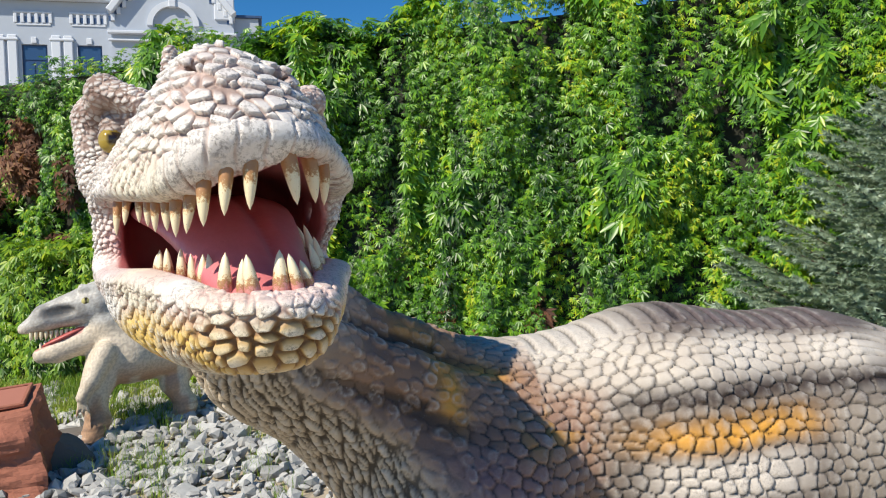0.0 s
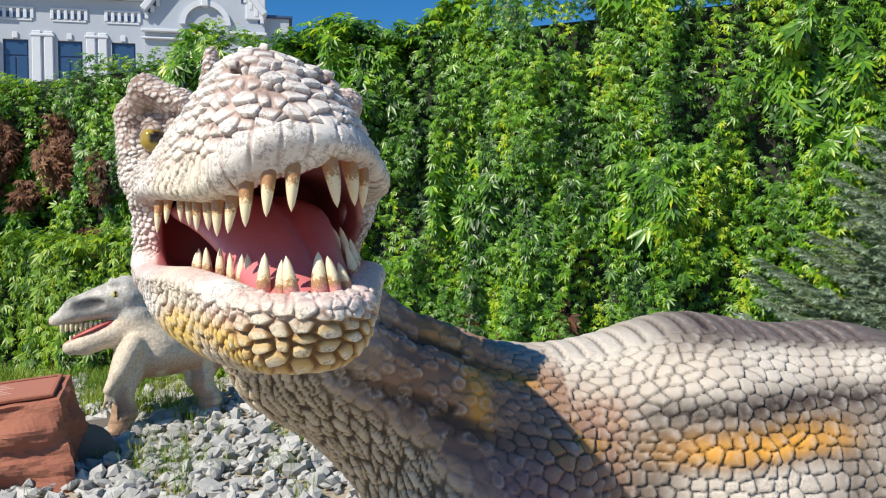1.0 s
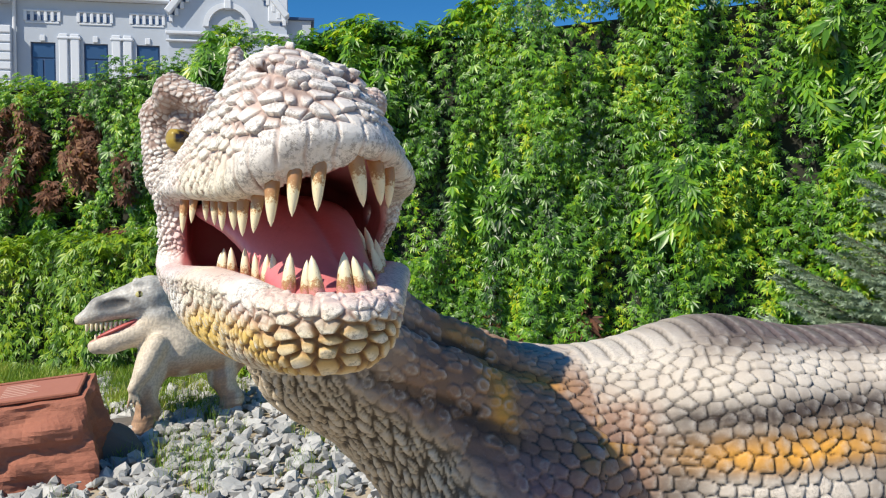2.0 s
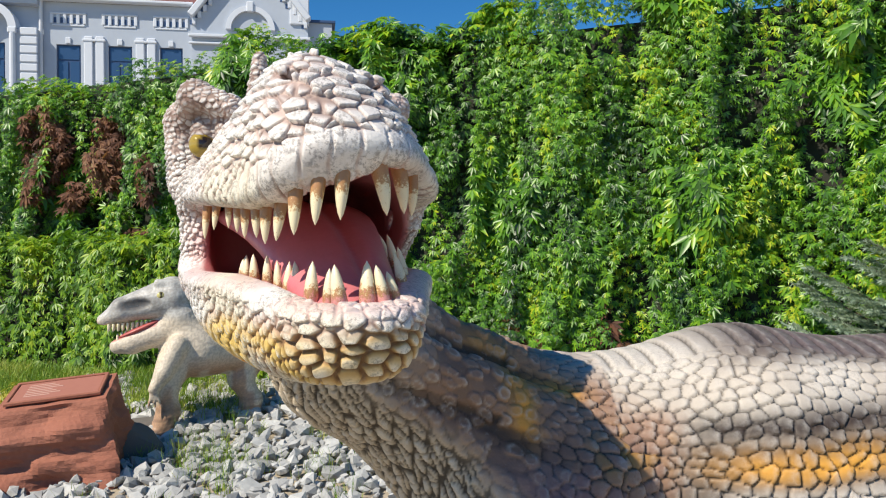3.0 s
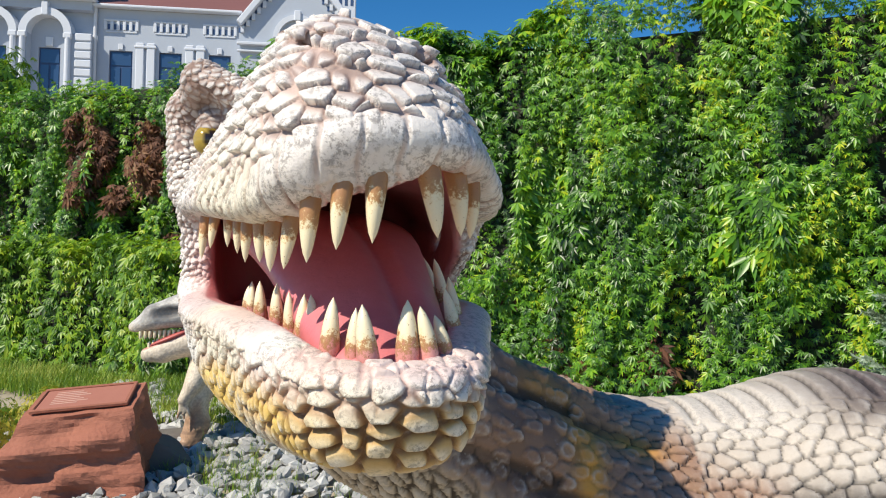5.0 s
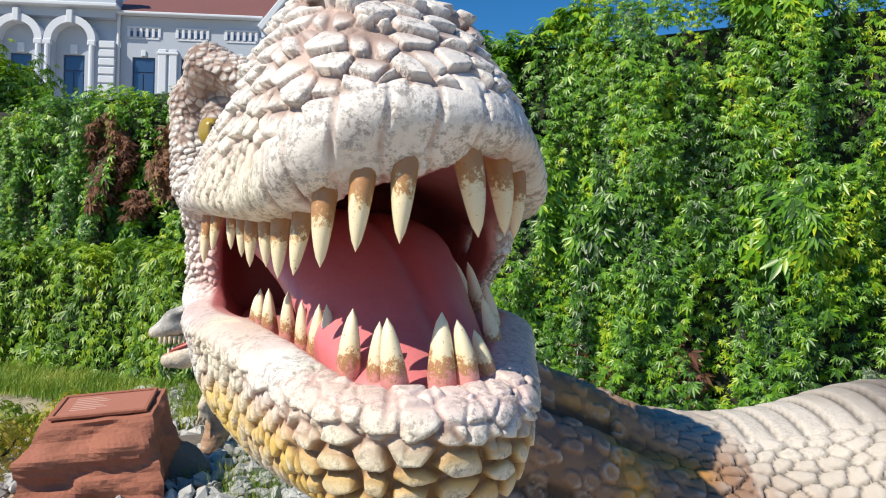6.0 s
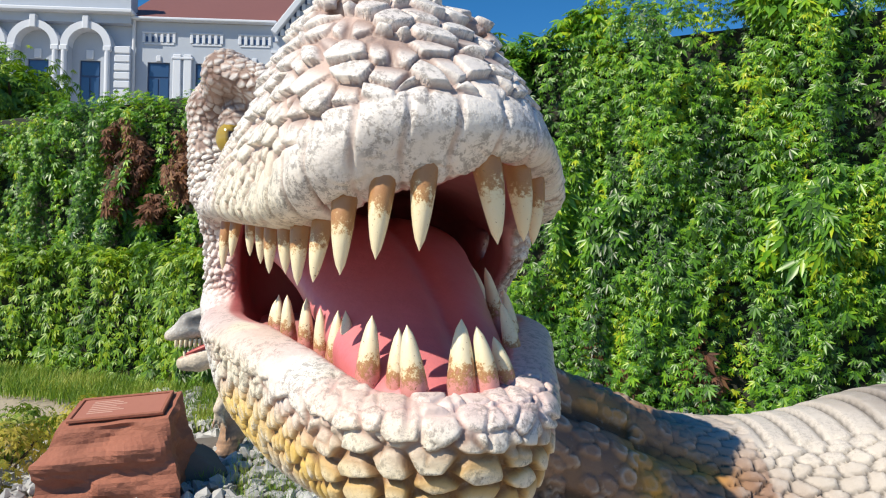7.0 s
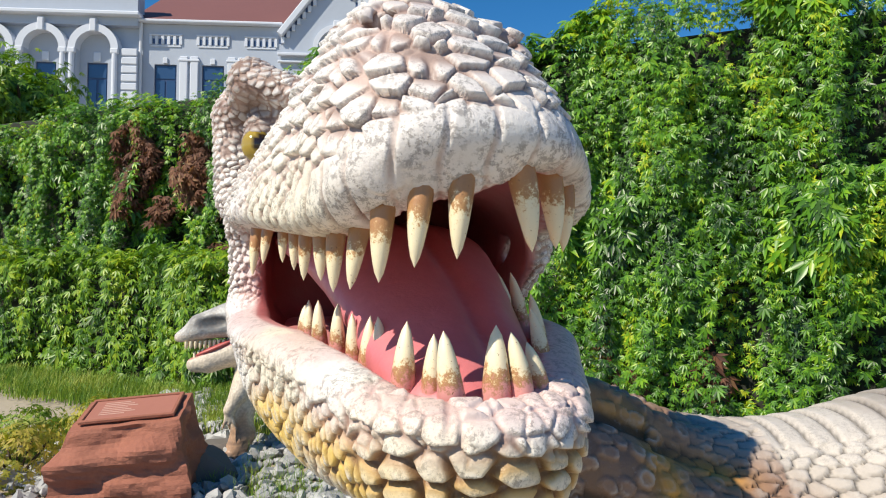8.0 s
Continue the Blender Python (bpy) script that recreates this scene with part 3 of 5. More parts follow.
    for t in np.linspace(0, 1, 9):
        ca, cz = -0.08 + 0.46 * t, 0.045 - 0.155 * t + 0.03 * math.sin(t * 3.1)
        e = ball(P2, (ca, 0.012 - 0.008 * t, cz), (0.07, 0.112 - 0.045 * t, 0.026))
        tg = e if tg is None else smin(tg, e, 0.03)
    crease = 0.008 * np.exp(-((P2[1] + 0.02) / 0.012) ** 2)
    v, q = skin_of(tg + crease, (-0.12, -0.16, -0.16), 0.006)
    v = relax(v, q, 2)
    out.append((v, q, 1, np.tile((0.66, 0.22, 0.24), (len(v), 1)), np.ones(len(v))))
    # floor of the mouth
    P3, n3_ = grid((-0.10, -0.2, -0.18), (0.52, 0.2, -0.02), 0.006)
    fl = np.maximum(np.abs(P3[1] - mid_low(P3[0].ravel()).reshape(-1, 1, 1)) - np.maximum(smoothed(P3[0].ravel(), LO_A, LO_W).reshape(-1, 1, 1) - 0.026, 0.005), np.abs(P3[2] - lip_low(P3[0].ravel()).reshape(-1, 1, 1) + 0.040) - 0.014)
    fl = smax(fl, P3[0] - 0.49, 0.02)
    v, q = skin_of(fl.astype(np.float32), (-0.10, -0.2, -0.18), 0.006)
    v = relax(v, q, 3)
    out.append((v, q, 1, np.tile((0.62, 0.28, 0.28), (len(v), 1)), np.ones(len(v))))
    # eyes
    for sd in (1, -1):
        u = np.linspace(0, math.pi, 13)
        w = np.linspace(0, 2 * math.pi, 24, endpoint=False)
        U, W = np.meshgrid(u, w, indexing="ij")
        e = np.stack([-0.016 + 0.020 * np.sin(U) * np.cos(W), sd * (0.170 + 0.023 * np.cos(U)), 0.163 + 0.023 * np.sin(U) * np.sin(W)], -1).reshape(-1, 3)
        q = np.array([[i * 24 + k, i * 24 + (k + 1) % 24, (i + 1) * 24 + (k + 1) % 24, (i + 1) * 24 + k] for i in range(12) for k in range(24)])
        pup = ((e[:, 0] - 0.2 * (np.abs(e[:, 1]) - 0.17) - 0.004) / 0.0045) ** 2 + ((e[:, 2] - 0.166) / 0.014) ** 2
        col = mixc(np.tile((0.34, 0.24, 0.04), (len(e), 1)), (0.02, 0.012, 0.008), step(1.2, 0.7, pup))
        out.append((e, q, 3, col, np.ones(len(e))))
    # teeth: along the head, to its right, gum height, length, lean to the right, radius in mm
    upper = [(0.163, 0.173, 0.040, 0.047, 0.005, 7), (0.222, 0.163, 0.041, 0.036, 0.006, 6.5), (0.262, 0.150, 0.038, 0.032, 0.002, 6), (0.290, 0.141, 0.034, 0.035, 0.002, 6.5),
             (0.325, 0.134, 0.029, 0.039, 0.003, 7), (0.352, 0.124, 0.028, 0.038, 0.001, 7.5), (0.375, 0.114, 0.029, 0.048, 0.003, 8.5), (0.405, 0.099, 0.034, 0.050, 0.009, 9),
             (0.452, 0.090, 0.043, 0.053, 0.004, 9.5), (0.475, 0.067, 0.056, 0.055, 0.006, 9.5), (0.482, 0.039, 0.069, 0.062, 0.005, 10), (0.473, -0.004, 0.079, 0.066, -0.012, 11.5),
             (0.443, -0.040, 0.077, 0.060, -0.008, 11), (0.407, -0.070, 0.070, 0.054, 0.0, 9)]
    lower = [(0.185, 0.123, -0.075, 0.034, 0.001, 7.5), (0.205, 0.119, -0.080, 0.045, 0.003, 7), (0.240, 0.112, -0.083, 0.049, 0.004, 8), (0.268, 0.098, -0.088, 0.052, 0.002, 8),
             (0.294, 0.086, -0.095, 0.051, 0.004, 7.5), (0.318, 0.079, -0.102, 0.057, -0.002, 8), (0.330, 0.064, -0.106, 0.061, 0.008, 9), (0.400, 0.063, -0.103, 0.058, -0.002, 9.5),
             (0.415, 0.043, -0.107, 0.053, 0.0, 8.5), (0.452, 0.037, -0.101, 0.052, 0.008, 9.5), (0.452, 0.002, -0.103, 0.058, 0.002, 10.5), (0.455, -0.014, -0.100, 0.050, 0.008, 9),
             (0.442, -0.034, -0.099, 0.040, 0.010, 8)]
    far_side = [(0.165, -0.116, -0.075, 0.071, 0.020, 8), (0.222, -0.106, -0.073, 0.068, 0.014, 8.5), (0.298, -0.095, -0.092, 0.066, 0.010, 8.5), (0.360, -0.072, -0.092, 0.055, 0.012, 8)]
    for rows, sg in ((upper, -1), (lower, 1), (far_side, 1)):
        root = (0.40, 0.20, 0.085) if sg < 0 else (0.70, 0.33, 0.30)
        for at, sd, gum_z, ln, lean, r in rows:
            sink = 0.018
            b = np.array((at - 0.004, sd - lean * sink / ln, gum_z - sg * sink))
            e = np.array((at + 0.003 * rng.random(), sd + lean, gum_z + sg * ln))
            if sg > 0:
                b[2], e[2], r = b[2] + 0.006, e[2] + 0.004, r * 1.12
            tv, tf, up_ = tooth(b, e, r * 0.00108, (0.008, 0.003 if sd > 0 else -0.003, 0), 12, 11)
            out.append((tv, tf, 2, np.tile(root, (len(tv), 1)), (up_ * (ln + sink) - sink) / ln))
    R = np.array(HEAD.to_3x3())
    T = np.array(HEAD.translation)
    for v, q, m, c, r in out:
        body.add(v @ R.T + T, q[:, ::-1], m, c, r)


NECK = [((-0.47, 1.56, 1.46), 0.14), ((-0.375, 1.64, 1.315), 0.170), ((-0.17, 1.79, 1.135), 0.20), ((0.11, 1.93, 0.995), 0.245), ((0.55, 2.02, 0.985), 0.325), ((1.0, 2.1, 0.955), 0.31)]
TAIL = [((1.0, 2.1, 0.96), 0.31), ((1.5, 2.18, 0.93), 0.22), ((2.1, 2.22, 0.95), 0.13), ((2.7, 2.1, 1.02), 0.07), ((3.2, 1.9, 1.12), 0.02)]


def trunk_field(P):
    f = None
    for (a, ra), (b, rb) in zip(NECK, NECK[1:]):
        d = cone(P, a, b, ra, rb)
        f = d if f is None else smin(f, d, 0.06)
    f = smin(f, cone(P, *[c for c, _ in TAIL[:2]], 0.31, 0.22), 0.06)
    f = smin(f, ball(P, (0.0, 1.80, 0.87), (0.27, 0.27, 0.28)), 0.10)
    f = smin(f, ball(P, (0.70, 2.02, 0.82), (0.50, 0.30, 0.30)), 0.10)
    f = smin(f, cone(P, (0.16, 1.72, 0.98), (0.20, 1.66, 0.80), 0.115, 0.09), 0.06)
    return f


def body_into(body):
    h = 0.005
    lo, hi = (-0.66, 1.25, 0.60), (1.50, 2.50, 1.75)
    P, n = grid(lo, hi, h)
    v, q = skin_of(trunk_field(P), lo, h)
    v = relax(v, q, 1)
    nn = normals_of(v, q)
    X, Y, Z = v.T
    # where each place lies along the spine, and how far under it
    sp = np.array([c for c, _ in NECK])
    best, along = np.full(len(v), 9.0), np.zeros(len(v))
    drop, ang = np.zeros(len(v)), np.zeros(len(v))
    run = 0.0
    for i in range(len(sp) - 1):
        d = sp[i + 1] - sp[i]
        L = np.linalg.norm(d)
        t = np.clip(((v - sp[i]) @ d) / L ** 2, 0, 1)
        near = sp[i] + t[:, None] * d
        dist = np.linalg.norm(v - near, axis=1)
        m = dist < best
        best[m], along[m] = dist[m], run + (t * L)[m]
        drop[m] = ((v - near)[:, 2] / np.maximum(dist, 1e-6))[m]
        side_ = np.cross(d, (0, 0, 1.0))
        side_ /= np.linalg.norm(side_)
        over = np.cross(side_, d / L)
        ang[m] = np.arctan2((v - near) @ side_, (v - near) @ over)[m]
        run += L
    neck = step(0.80, 0.50, along)
    belly = step(1.75, 2.15, np.abs(ang) + 0.25 * (vnoise(v * 4, 59) - 0.5)) * step(0.95, 0.6, along)
    wob2 = np.stack([vnoise(v * 11 + 5 * k, 84 + k) for k in range(2)], 1) - 0.5
    d1, r1, k1 = shingle(-along / 0.039 + 0.7 * wob2[:, 0], ang * 0.30 / 0.028 + 0.7 * wob2[:, 1], 51, 0.6, 0.18, 1.2)
    # the neck: smooth folds with small raised rings in rows
    dn, rn, kn = shingle(-along / 0.038 + 0.9 * wob2[:, 0], ang * 0.21 / 0.027 + 0.9 * wob2[:, 1], 53, 0.7, 0.2)
    ring = np.exp(-((dn - 0.34) / 0.09) ** 2) * step(0.40, 0.55, kn)
    folds = np.sin(ang * 8.5 + 4 * vnoise(v * 3, 86) + 2.0 * along)
    r1 = r1 + (np.clip(0.25 + 0.60 * rn * step(0.30, 0.50, kn) + 0.25 * ring, 0, 1) - r1) * neck
    v1 = v + nn * (0.011 * (r1 - 0.5) + neck * (0.008 * folds - 0.006 * step(-0.5, -0.9, folds)))[:, None]
    # the throat: crossing wrinkles
    da, ra, ka = shingle((along + 0.10 * ang) / 0.085 + 0.5 * wob2[:, 0], (ang * 0.19 - 0.35 * along) / 0.019 + 0.5 * wob2[:, 1], 57, 0.8, 0.45, 0.2)
    db, rb, kb = shingle((along - 0.10 * ang) / 0.07 + 0.5 * wob2[:, 1], (ang * 0.19 + 0.5 * along) / 0.028 + 0.5 * wob2[:, 0], 58, 0.8, 0.35, 0.2)
    r2 = np.clip(1.25 * np.minimum(ra, 0.25 + rb), 0, 1)
    v2 = v + nn * (0.010 * (r2 - 0.5))[:, None]
    # broad plates along the spine
    plate = (along + 0.012 * vnoise(v * 6, 5)) / 0.052
    fr = plate - np.floor(plate)
    rp = step(0, 0.24, fr) * (1.0 - 0.25 * fr - 0.5 * step(0.80, 1.0, fr))
    ridge = step(0.86, 0.94, drop) * step(0.5, 0.8, along)
    vp = v + nn * (0.013 * (rp - 0.5))[:, None]
    w2, wp = belly[:, None], ridge[:, None]
    vs = v1 * (1 - w2) + v2 * w2
    vs = vs * (1 - wp) + vp * wp
    rel = (r1 * (1 - belly) + r2 * belly) * (1 - ridge) + rp * ridge
    v = vs
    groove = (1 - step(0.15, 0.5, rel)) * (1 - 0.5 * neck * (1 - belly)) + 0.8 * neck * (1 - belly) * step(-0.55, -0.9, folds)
    n1, n2 = vnoise(v * 7, 61), vnoise(v * 26, 62)
    c = np.tile((0.46, 0.41, 0.36), (len(v), 1))
    c = mixc(c, (0.60, 0.555, 0.50), step(0.40, 0.70, n1) * 0.7)
    dark = np.array((0.26, 0.150, 0.100))
    wob = 0.03 * (vnoise(v * 5, 64) - 0.5)
    # dark neck and shoulder, pale back, airbrushed bands along the flank
    side = step(1.10, 0.80, along + 0.35 * step(1.15, 1.30, Z + wob) * step(-0.1, 0.1, X)) * step(0.10, 0.35, along)
    side = np.maximum(side, step(0.42, 0.30, X) * step(1.19, 1.13, Z + wob) * step(0.5, 0.7, along))
    c = mixc(c, dark, 0.94 * side)
    back = step(0.42, 0.62, X)
    c = mixc(c, (0.060, 0.042, 0.040), 0.85 * step(1.22, 1.275, Z + wob + 0.06 * np.clip(X - 0.75, 0, 1)) * step(0.35, 0.6, X))
    c = mixc(c, (0.030, 0.019, 0.016), 0.97 * np.exp(-((Z - 1.122 + wob) / 0.036) ** 2) * step(0.30, 0.45, X))
    c = mixc(c, (0.055, 0.034, 0.024), 0.88 * step(1.11, 1.08, Z + wob) * step(0.28, 0.42, X))
    patch = np.exp(-((Z - 1.045 + wob) / 0.036) ** 2) * np.exp(-((X - 0.65) / 0.24) ** 4)
    c = mixc(c, (0.66, 0.33, 0.06), 0.97 * patch * (0.6 + 0.6 * n2))
    pale_side = np.exp(-((Z - 0.945 + wob) / 0.055) ** 4) * np.exp(-((X - 0.64) / 0.20) ** 4)
    c = mixc(c, (0.66, 0.60, 0.54), 0.95 * pale_side)
    c = mixc(c, (0.30, 0.26, 0.22), 0.8 * step(0.84, 0.96, X) * step(1.11, 1.06, Z))
    stripe = np.exp(-((X + 0.005 + 0.25 * (Z - 1.2)) / 0.030) ** 2) * np.exp(-((Z - 1.19) / 0.09) ** 4)
    crest = np.exp(-((drop - 0.62 + 2 * wob) / 0.10) ** 2) * step(0.30, 0.40, along) * step(0.78, 0.66, along)
    c = mixc(c, (0.62, 0.30, 0.05), 0.95 * np.maximum(stripe, 0.7 * crest) * (0.45 + n2))
    mauve = np.exp(-((X - 0.08) / 0.15) ** 2 - ((Z - 0.97) / 0.10) ** 2)
    c = mixc(c, (0.17, 0.09, 0.115), 0.75 * mauve)
    c = mixc(c, (0.38, 0.20, 0.04), 0.8 * np.exp(-((X - 0.24) / 0.10) ** 2 - ((Z - 1.07) / 0.05) ** 2) * step(0.4, 0.7, k1))
    c = mixc(c, (0.58, 0.48, 0.35), belly * 0.92)
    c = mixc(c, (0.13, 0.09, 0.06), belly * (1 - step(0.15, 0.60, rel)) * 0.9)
    c = mixc(c, (0.12, 0.090, 0.095), 0.78 * ridge * step(0.42, 0.72, X) * (0.6 + 0.4 * step(0.35, 0.65, n1)))
    # every groove and fold darkened: crease shade put into the paint
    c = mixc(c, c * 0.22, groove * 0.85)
    c = mixc(c, (0.50, 0.43, 0.36), 0.6 * neck * (1 - belly) * ring * step(0.40, 0.65, n2))
    rim = step(0.84, 1.0, rel) * step(0.35, 0.6, vnoise(v * 50, 66))
    c = mixc(c, (0.58, 0.53, 0.47), 0.26 * rim)
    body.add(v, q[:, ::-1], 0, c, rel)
    # tail and legs, coarser
    h = 0.016
    lo, hi = (-0.1, 1.2, 0.0), (3.3, 2.9, 1.3)
    P, n = grid(lo, hi, h)
    f = None
    for (a, ra), (b, rb) in zip(TAIL, TAIL[1:]):
        d = cone(P, a, b, ra - 0.012, rb)
        f = d if f is None else smin(f, d, 0.05)
    for y, x in ((1.88, 0.62), (2.32, 0.95)):
        leg = smin(cone(P, (0.85, (y + 2.1) / 2, 0.86), (x - 0.08, y, 0.52), 0.20, 0.12), cone(P, (x - 0.08, y, 0.52), (x + 0.10, y, 0.20), 0.11, 0.065), 0.05)
        leg = smin(leg, cone(P, (x + 0.10, y, 0.20), (x, y, 0.05), 0.06, 0.06), 0.04)
        for g in (-0.09, 0, 0.09):
            leg = smin(leg, cone(P, (x, y, 0.05), (x - 0.20, y + g, 0.035), 0.05, 0.03), 0.02)
        f = smin(f, leg, 0.05)
    f = smin(f, trunk_field(P) + 0.03, 0.04)
    v, q = skin_of(f, lo, h)
    keep = (v[q].mean(1)[:, 2] < 0.66) | (v[q].mean(1)[:, 0] > 1.40)
    q = q[keep]
    used = np.unique(q)
    remap = np.full(len(v), -1)
    remap[used] = np.arange(len(used))
    v, q = v[used], remap[q]
    v, r, k = scales(v, normals_of(v, q), (0.06, 0.06, 0.05), (0.5, 0, -0.7), 51, 0.010, 0.02)
    c = mixc(np.tile((0.43, 0.395, 0.36), (len(v), 1)), (0.12, 0.09, 0.08), 1 - step(0.2, 0.5, r))
    body.add(v, q[:, ::-1], 0, c, r)


big = Body()
head_into(big)
body_into(big)
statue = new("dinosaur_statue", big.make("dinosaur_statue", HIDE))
tagged(statue, "large painted dinosaur statue, pale scaly head with open toothed jaws", "statue")

# ---- the creeper wall ----


def wall_y(x):
    return 7.16 - 0.27 * x


def palmate(size, n=5):
    """A leaf of n slender drooping leaflets, each folded along its midrib, round the stalk at the origin, hanging to -z, facing -y."""
    v, f = [], []
    out = np.array((0, -1, 0))
    for k in range(n):
        g = (k - (n - 1) / 2) * 0.60
        L = size * (1 - 0.13 * abs(k - (n - 1) / 2))
        d, side = np.array((math.sin(g), 0, -math.cos(g))), np.array((math.cos(g), 0, math.sin(g)))
        o = len(v)
        v += [d * 0.04 * size + out * L * 0.05, d * L * 0.48 + side * L * 0.135 - out * L * 0.03, d * L - out * L * 0.22, d * L * 0.48 - side * L * 0.135 - out * L * 0.03]
        f += [(o, o + 2, o + 1), (o, o + 3, o + 2)]
    return np.array(v), np.array(f)


def spread(places, faces_out, size, mat, name, seed, n=5, droop=0.30, vary=0.45, wild=0.7):
    """Leaves at the given places, each facing about the given way: one joined mesh."""
    r = np.random.default_rng(seed)
    lv, lf = palmate(1.0, n)
    m = len(places)
    out = faces_out + r.normal(0, wild, (m, 3)) * 0.6
    out[:, 2] += droop
    out /= np.linalg.norm(out, axis=1)[:, None]
    up = np.tile((0.0, 0, 1), (m, 1)) + r.normal(0, wild, (m, 3)) * 0.6
    xx = np.cross(-out, up)
    xx /= np.linalg.norm(xx, axis=1)[:, None]
    zz = np.cross(xx, -out)
    sz = size * (1 + r.uniform(-vary, vary, m)) * np.where(r.random(m) < 0.10, 1.6, 1.0)
    V = (lv[None, :, 0, None] * xx[:, None] + lv[None, :, 1, None] * -out[:, None] + lv[None, :, 2, None] * zz[:, None]) * sz[:, None, None] + places[:, None]
    F = lf[None] + (np.arange(m) * len(lv))[:, None, None]
    return mesh_of(name, V.reshape(-1, 3), F.reshape(-1, 3), mat, True)


def bulge(x, z, seed):
    p = np.stack([x * 1.7, z * 0.65, np.full_like(x, seed)], 1)
    return 0.36 * (vnoise(p, seed) - 0.5) + 0.28 * (vnoise(p * 3.1, seed + 1) - 0.5) + 0.12 * (vnoise(p * 7.3, seed + 2) - 0.5)


def wall_top(x):
    return 3.86 + 0.07 * np.clip(x + 1.8, 0, 4) + 0.10 * np.sin(x * 1.7) + 0.08 * np.sin(x * 4.3 + 1) - 0.10 * np.clip(-x - 4, 0, 2)


wall = empty("wall_north", pose(0, 7.16, 0, 0, 0, math.degrees(math.atan(-0.27))), "old boundary wall behind a dense creeper", "wall", kind="structure")
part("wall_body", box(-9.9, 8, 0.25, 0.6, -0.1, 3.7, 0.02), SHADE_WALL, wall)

r = np.random.default_rng(3)
N = 125000
x = r.uniform(-9.5, 6.0, N)
z = r.uniform(0.0, 1.0, N) * (wall_top(x) + 0.05)
layer = r.random(N) ** 1.5
y = wall_y(x) - 0.12 - bulge(x, z, 11) + layer * 0.28
top = z > wall_top(x) - 0.25
y = np.where(top, y + r.uniform(0, 0.5, N), y)
places = np.stack([x, y, z], 1)
face = np.tile((-0.26, -0.96, 0.25), (N, 1))
face[top] = (-0.1, -0.5, 0.85)
dry = (vnoise(np.stack([x * 2.3, z * 1.6, np.zeros(N)], 1), 77) > 0.80) & (z < 1.9) & (layer > 0.35) & (r.random(N) < 0.7)
for cx, cz, rx, rz in ((-5.62, 2.85, 0.34, 0.62), (-4.72, 2.80, 0.20, 0.45), (-5.15, 2.25, 0.16, 0.20), (-4.1, 2.4, 0.16, 0.30)):
    dry |= (((x - cx) / rx) ** 2 + ((z - cz) / rz) ** 2 < 0.5 + 0.9 * vnoise(np.stack([x * 5, z * 4, np.zeros(N)], 1), 78)) & (r.random(N) < 0.55)
# pits between the hanging clumps stay bare, and old shoots carry broader leaves
thin = vnoise(np.stack([x * 2.6, z * 1.1, np.full(N, 4.0)], 1), 88)
keep = ~((thin < 0.33) & (layer < 0.6)) | top
broad = vnoise(np.stack([x * 1.3, z * 1.0, np.full(N, 2.0)], 1), 89) + 0.25 * step(-3.6, -4.4, x) * step(3.1, 2.6, z)
size = 0.056 + 0.055 * step(0.62, 0.76, broad)
green = keep & ~dry
creeper = tagged(new("creeper", spread(places[green], face[green], size[green], VINE, "creeper", 5)), "dense green creeper with palmate leaves covering the wall", "climbing plant", kind="stuff")
tagged(new("dry_creeper", spread(places[dry], face[dry], 0.090, DRY_LEAF, "dry_creeper", 6)), "withered brown patches of creeper leaves on the wall", "climbing plant", kind="stuff")

# ---- the low hedge before the wall ----
hedge = empty("hedge", pose(0, 0, 0), "trimmed low green hedge in front of the creeper wall", "hedge")
N = 14000
x = r.uniform(-9.5, -1.25, N)
on_top = r.random(N) < 0.36
z = np.where(on_top, 1.70 + 0.05 * np.sin(x * 5), r.uniform(0, 1.70, N))
y = wall_y(x) - 0.95 + np.where(on_top, r.uniform(0, 0.75, N), r.random(N) ** 1.5 * 0.18) - 0.6 * bulge(x, z, 31)
z = z + 0.06 * r.normal(0, 1, N) * on_top
face = np.where(on_top[:, None], (-0.05, -0.35, 0.9), (-0.26, -0.96, 0.25))
hl = new("hedge_foliage", spread(np.stack([x, y, z], 1), face, 0.085, HEDGE_LEAF, "hedge_foliage", 8, 4))
hl.parent = hedge
# added dark box inside the hedge, standing in for shade between the leaves
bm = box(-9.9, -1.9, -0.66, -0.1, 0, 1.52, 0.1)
core = part("hedge_shade_core", bm, SHADE_WALL, hedge)
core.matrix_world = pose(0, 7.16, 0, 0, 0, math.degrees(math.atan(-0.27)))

# ---- blue spruce ----


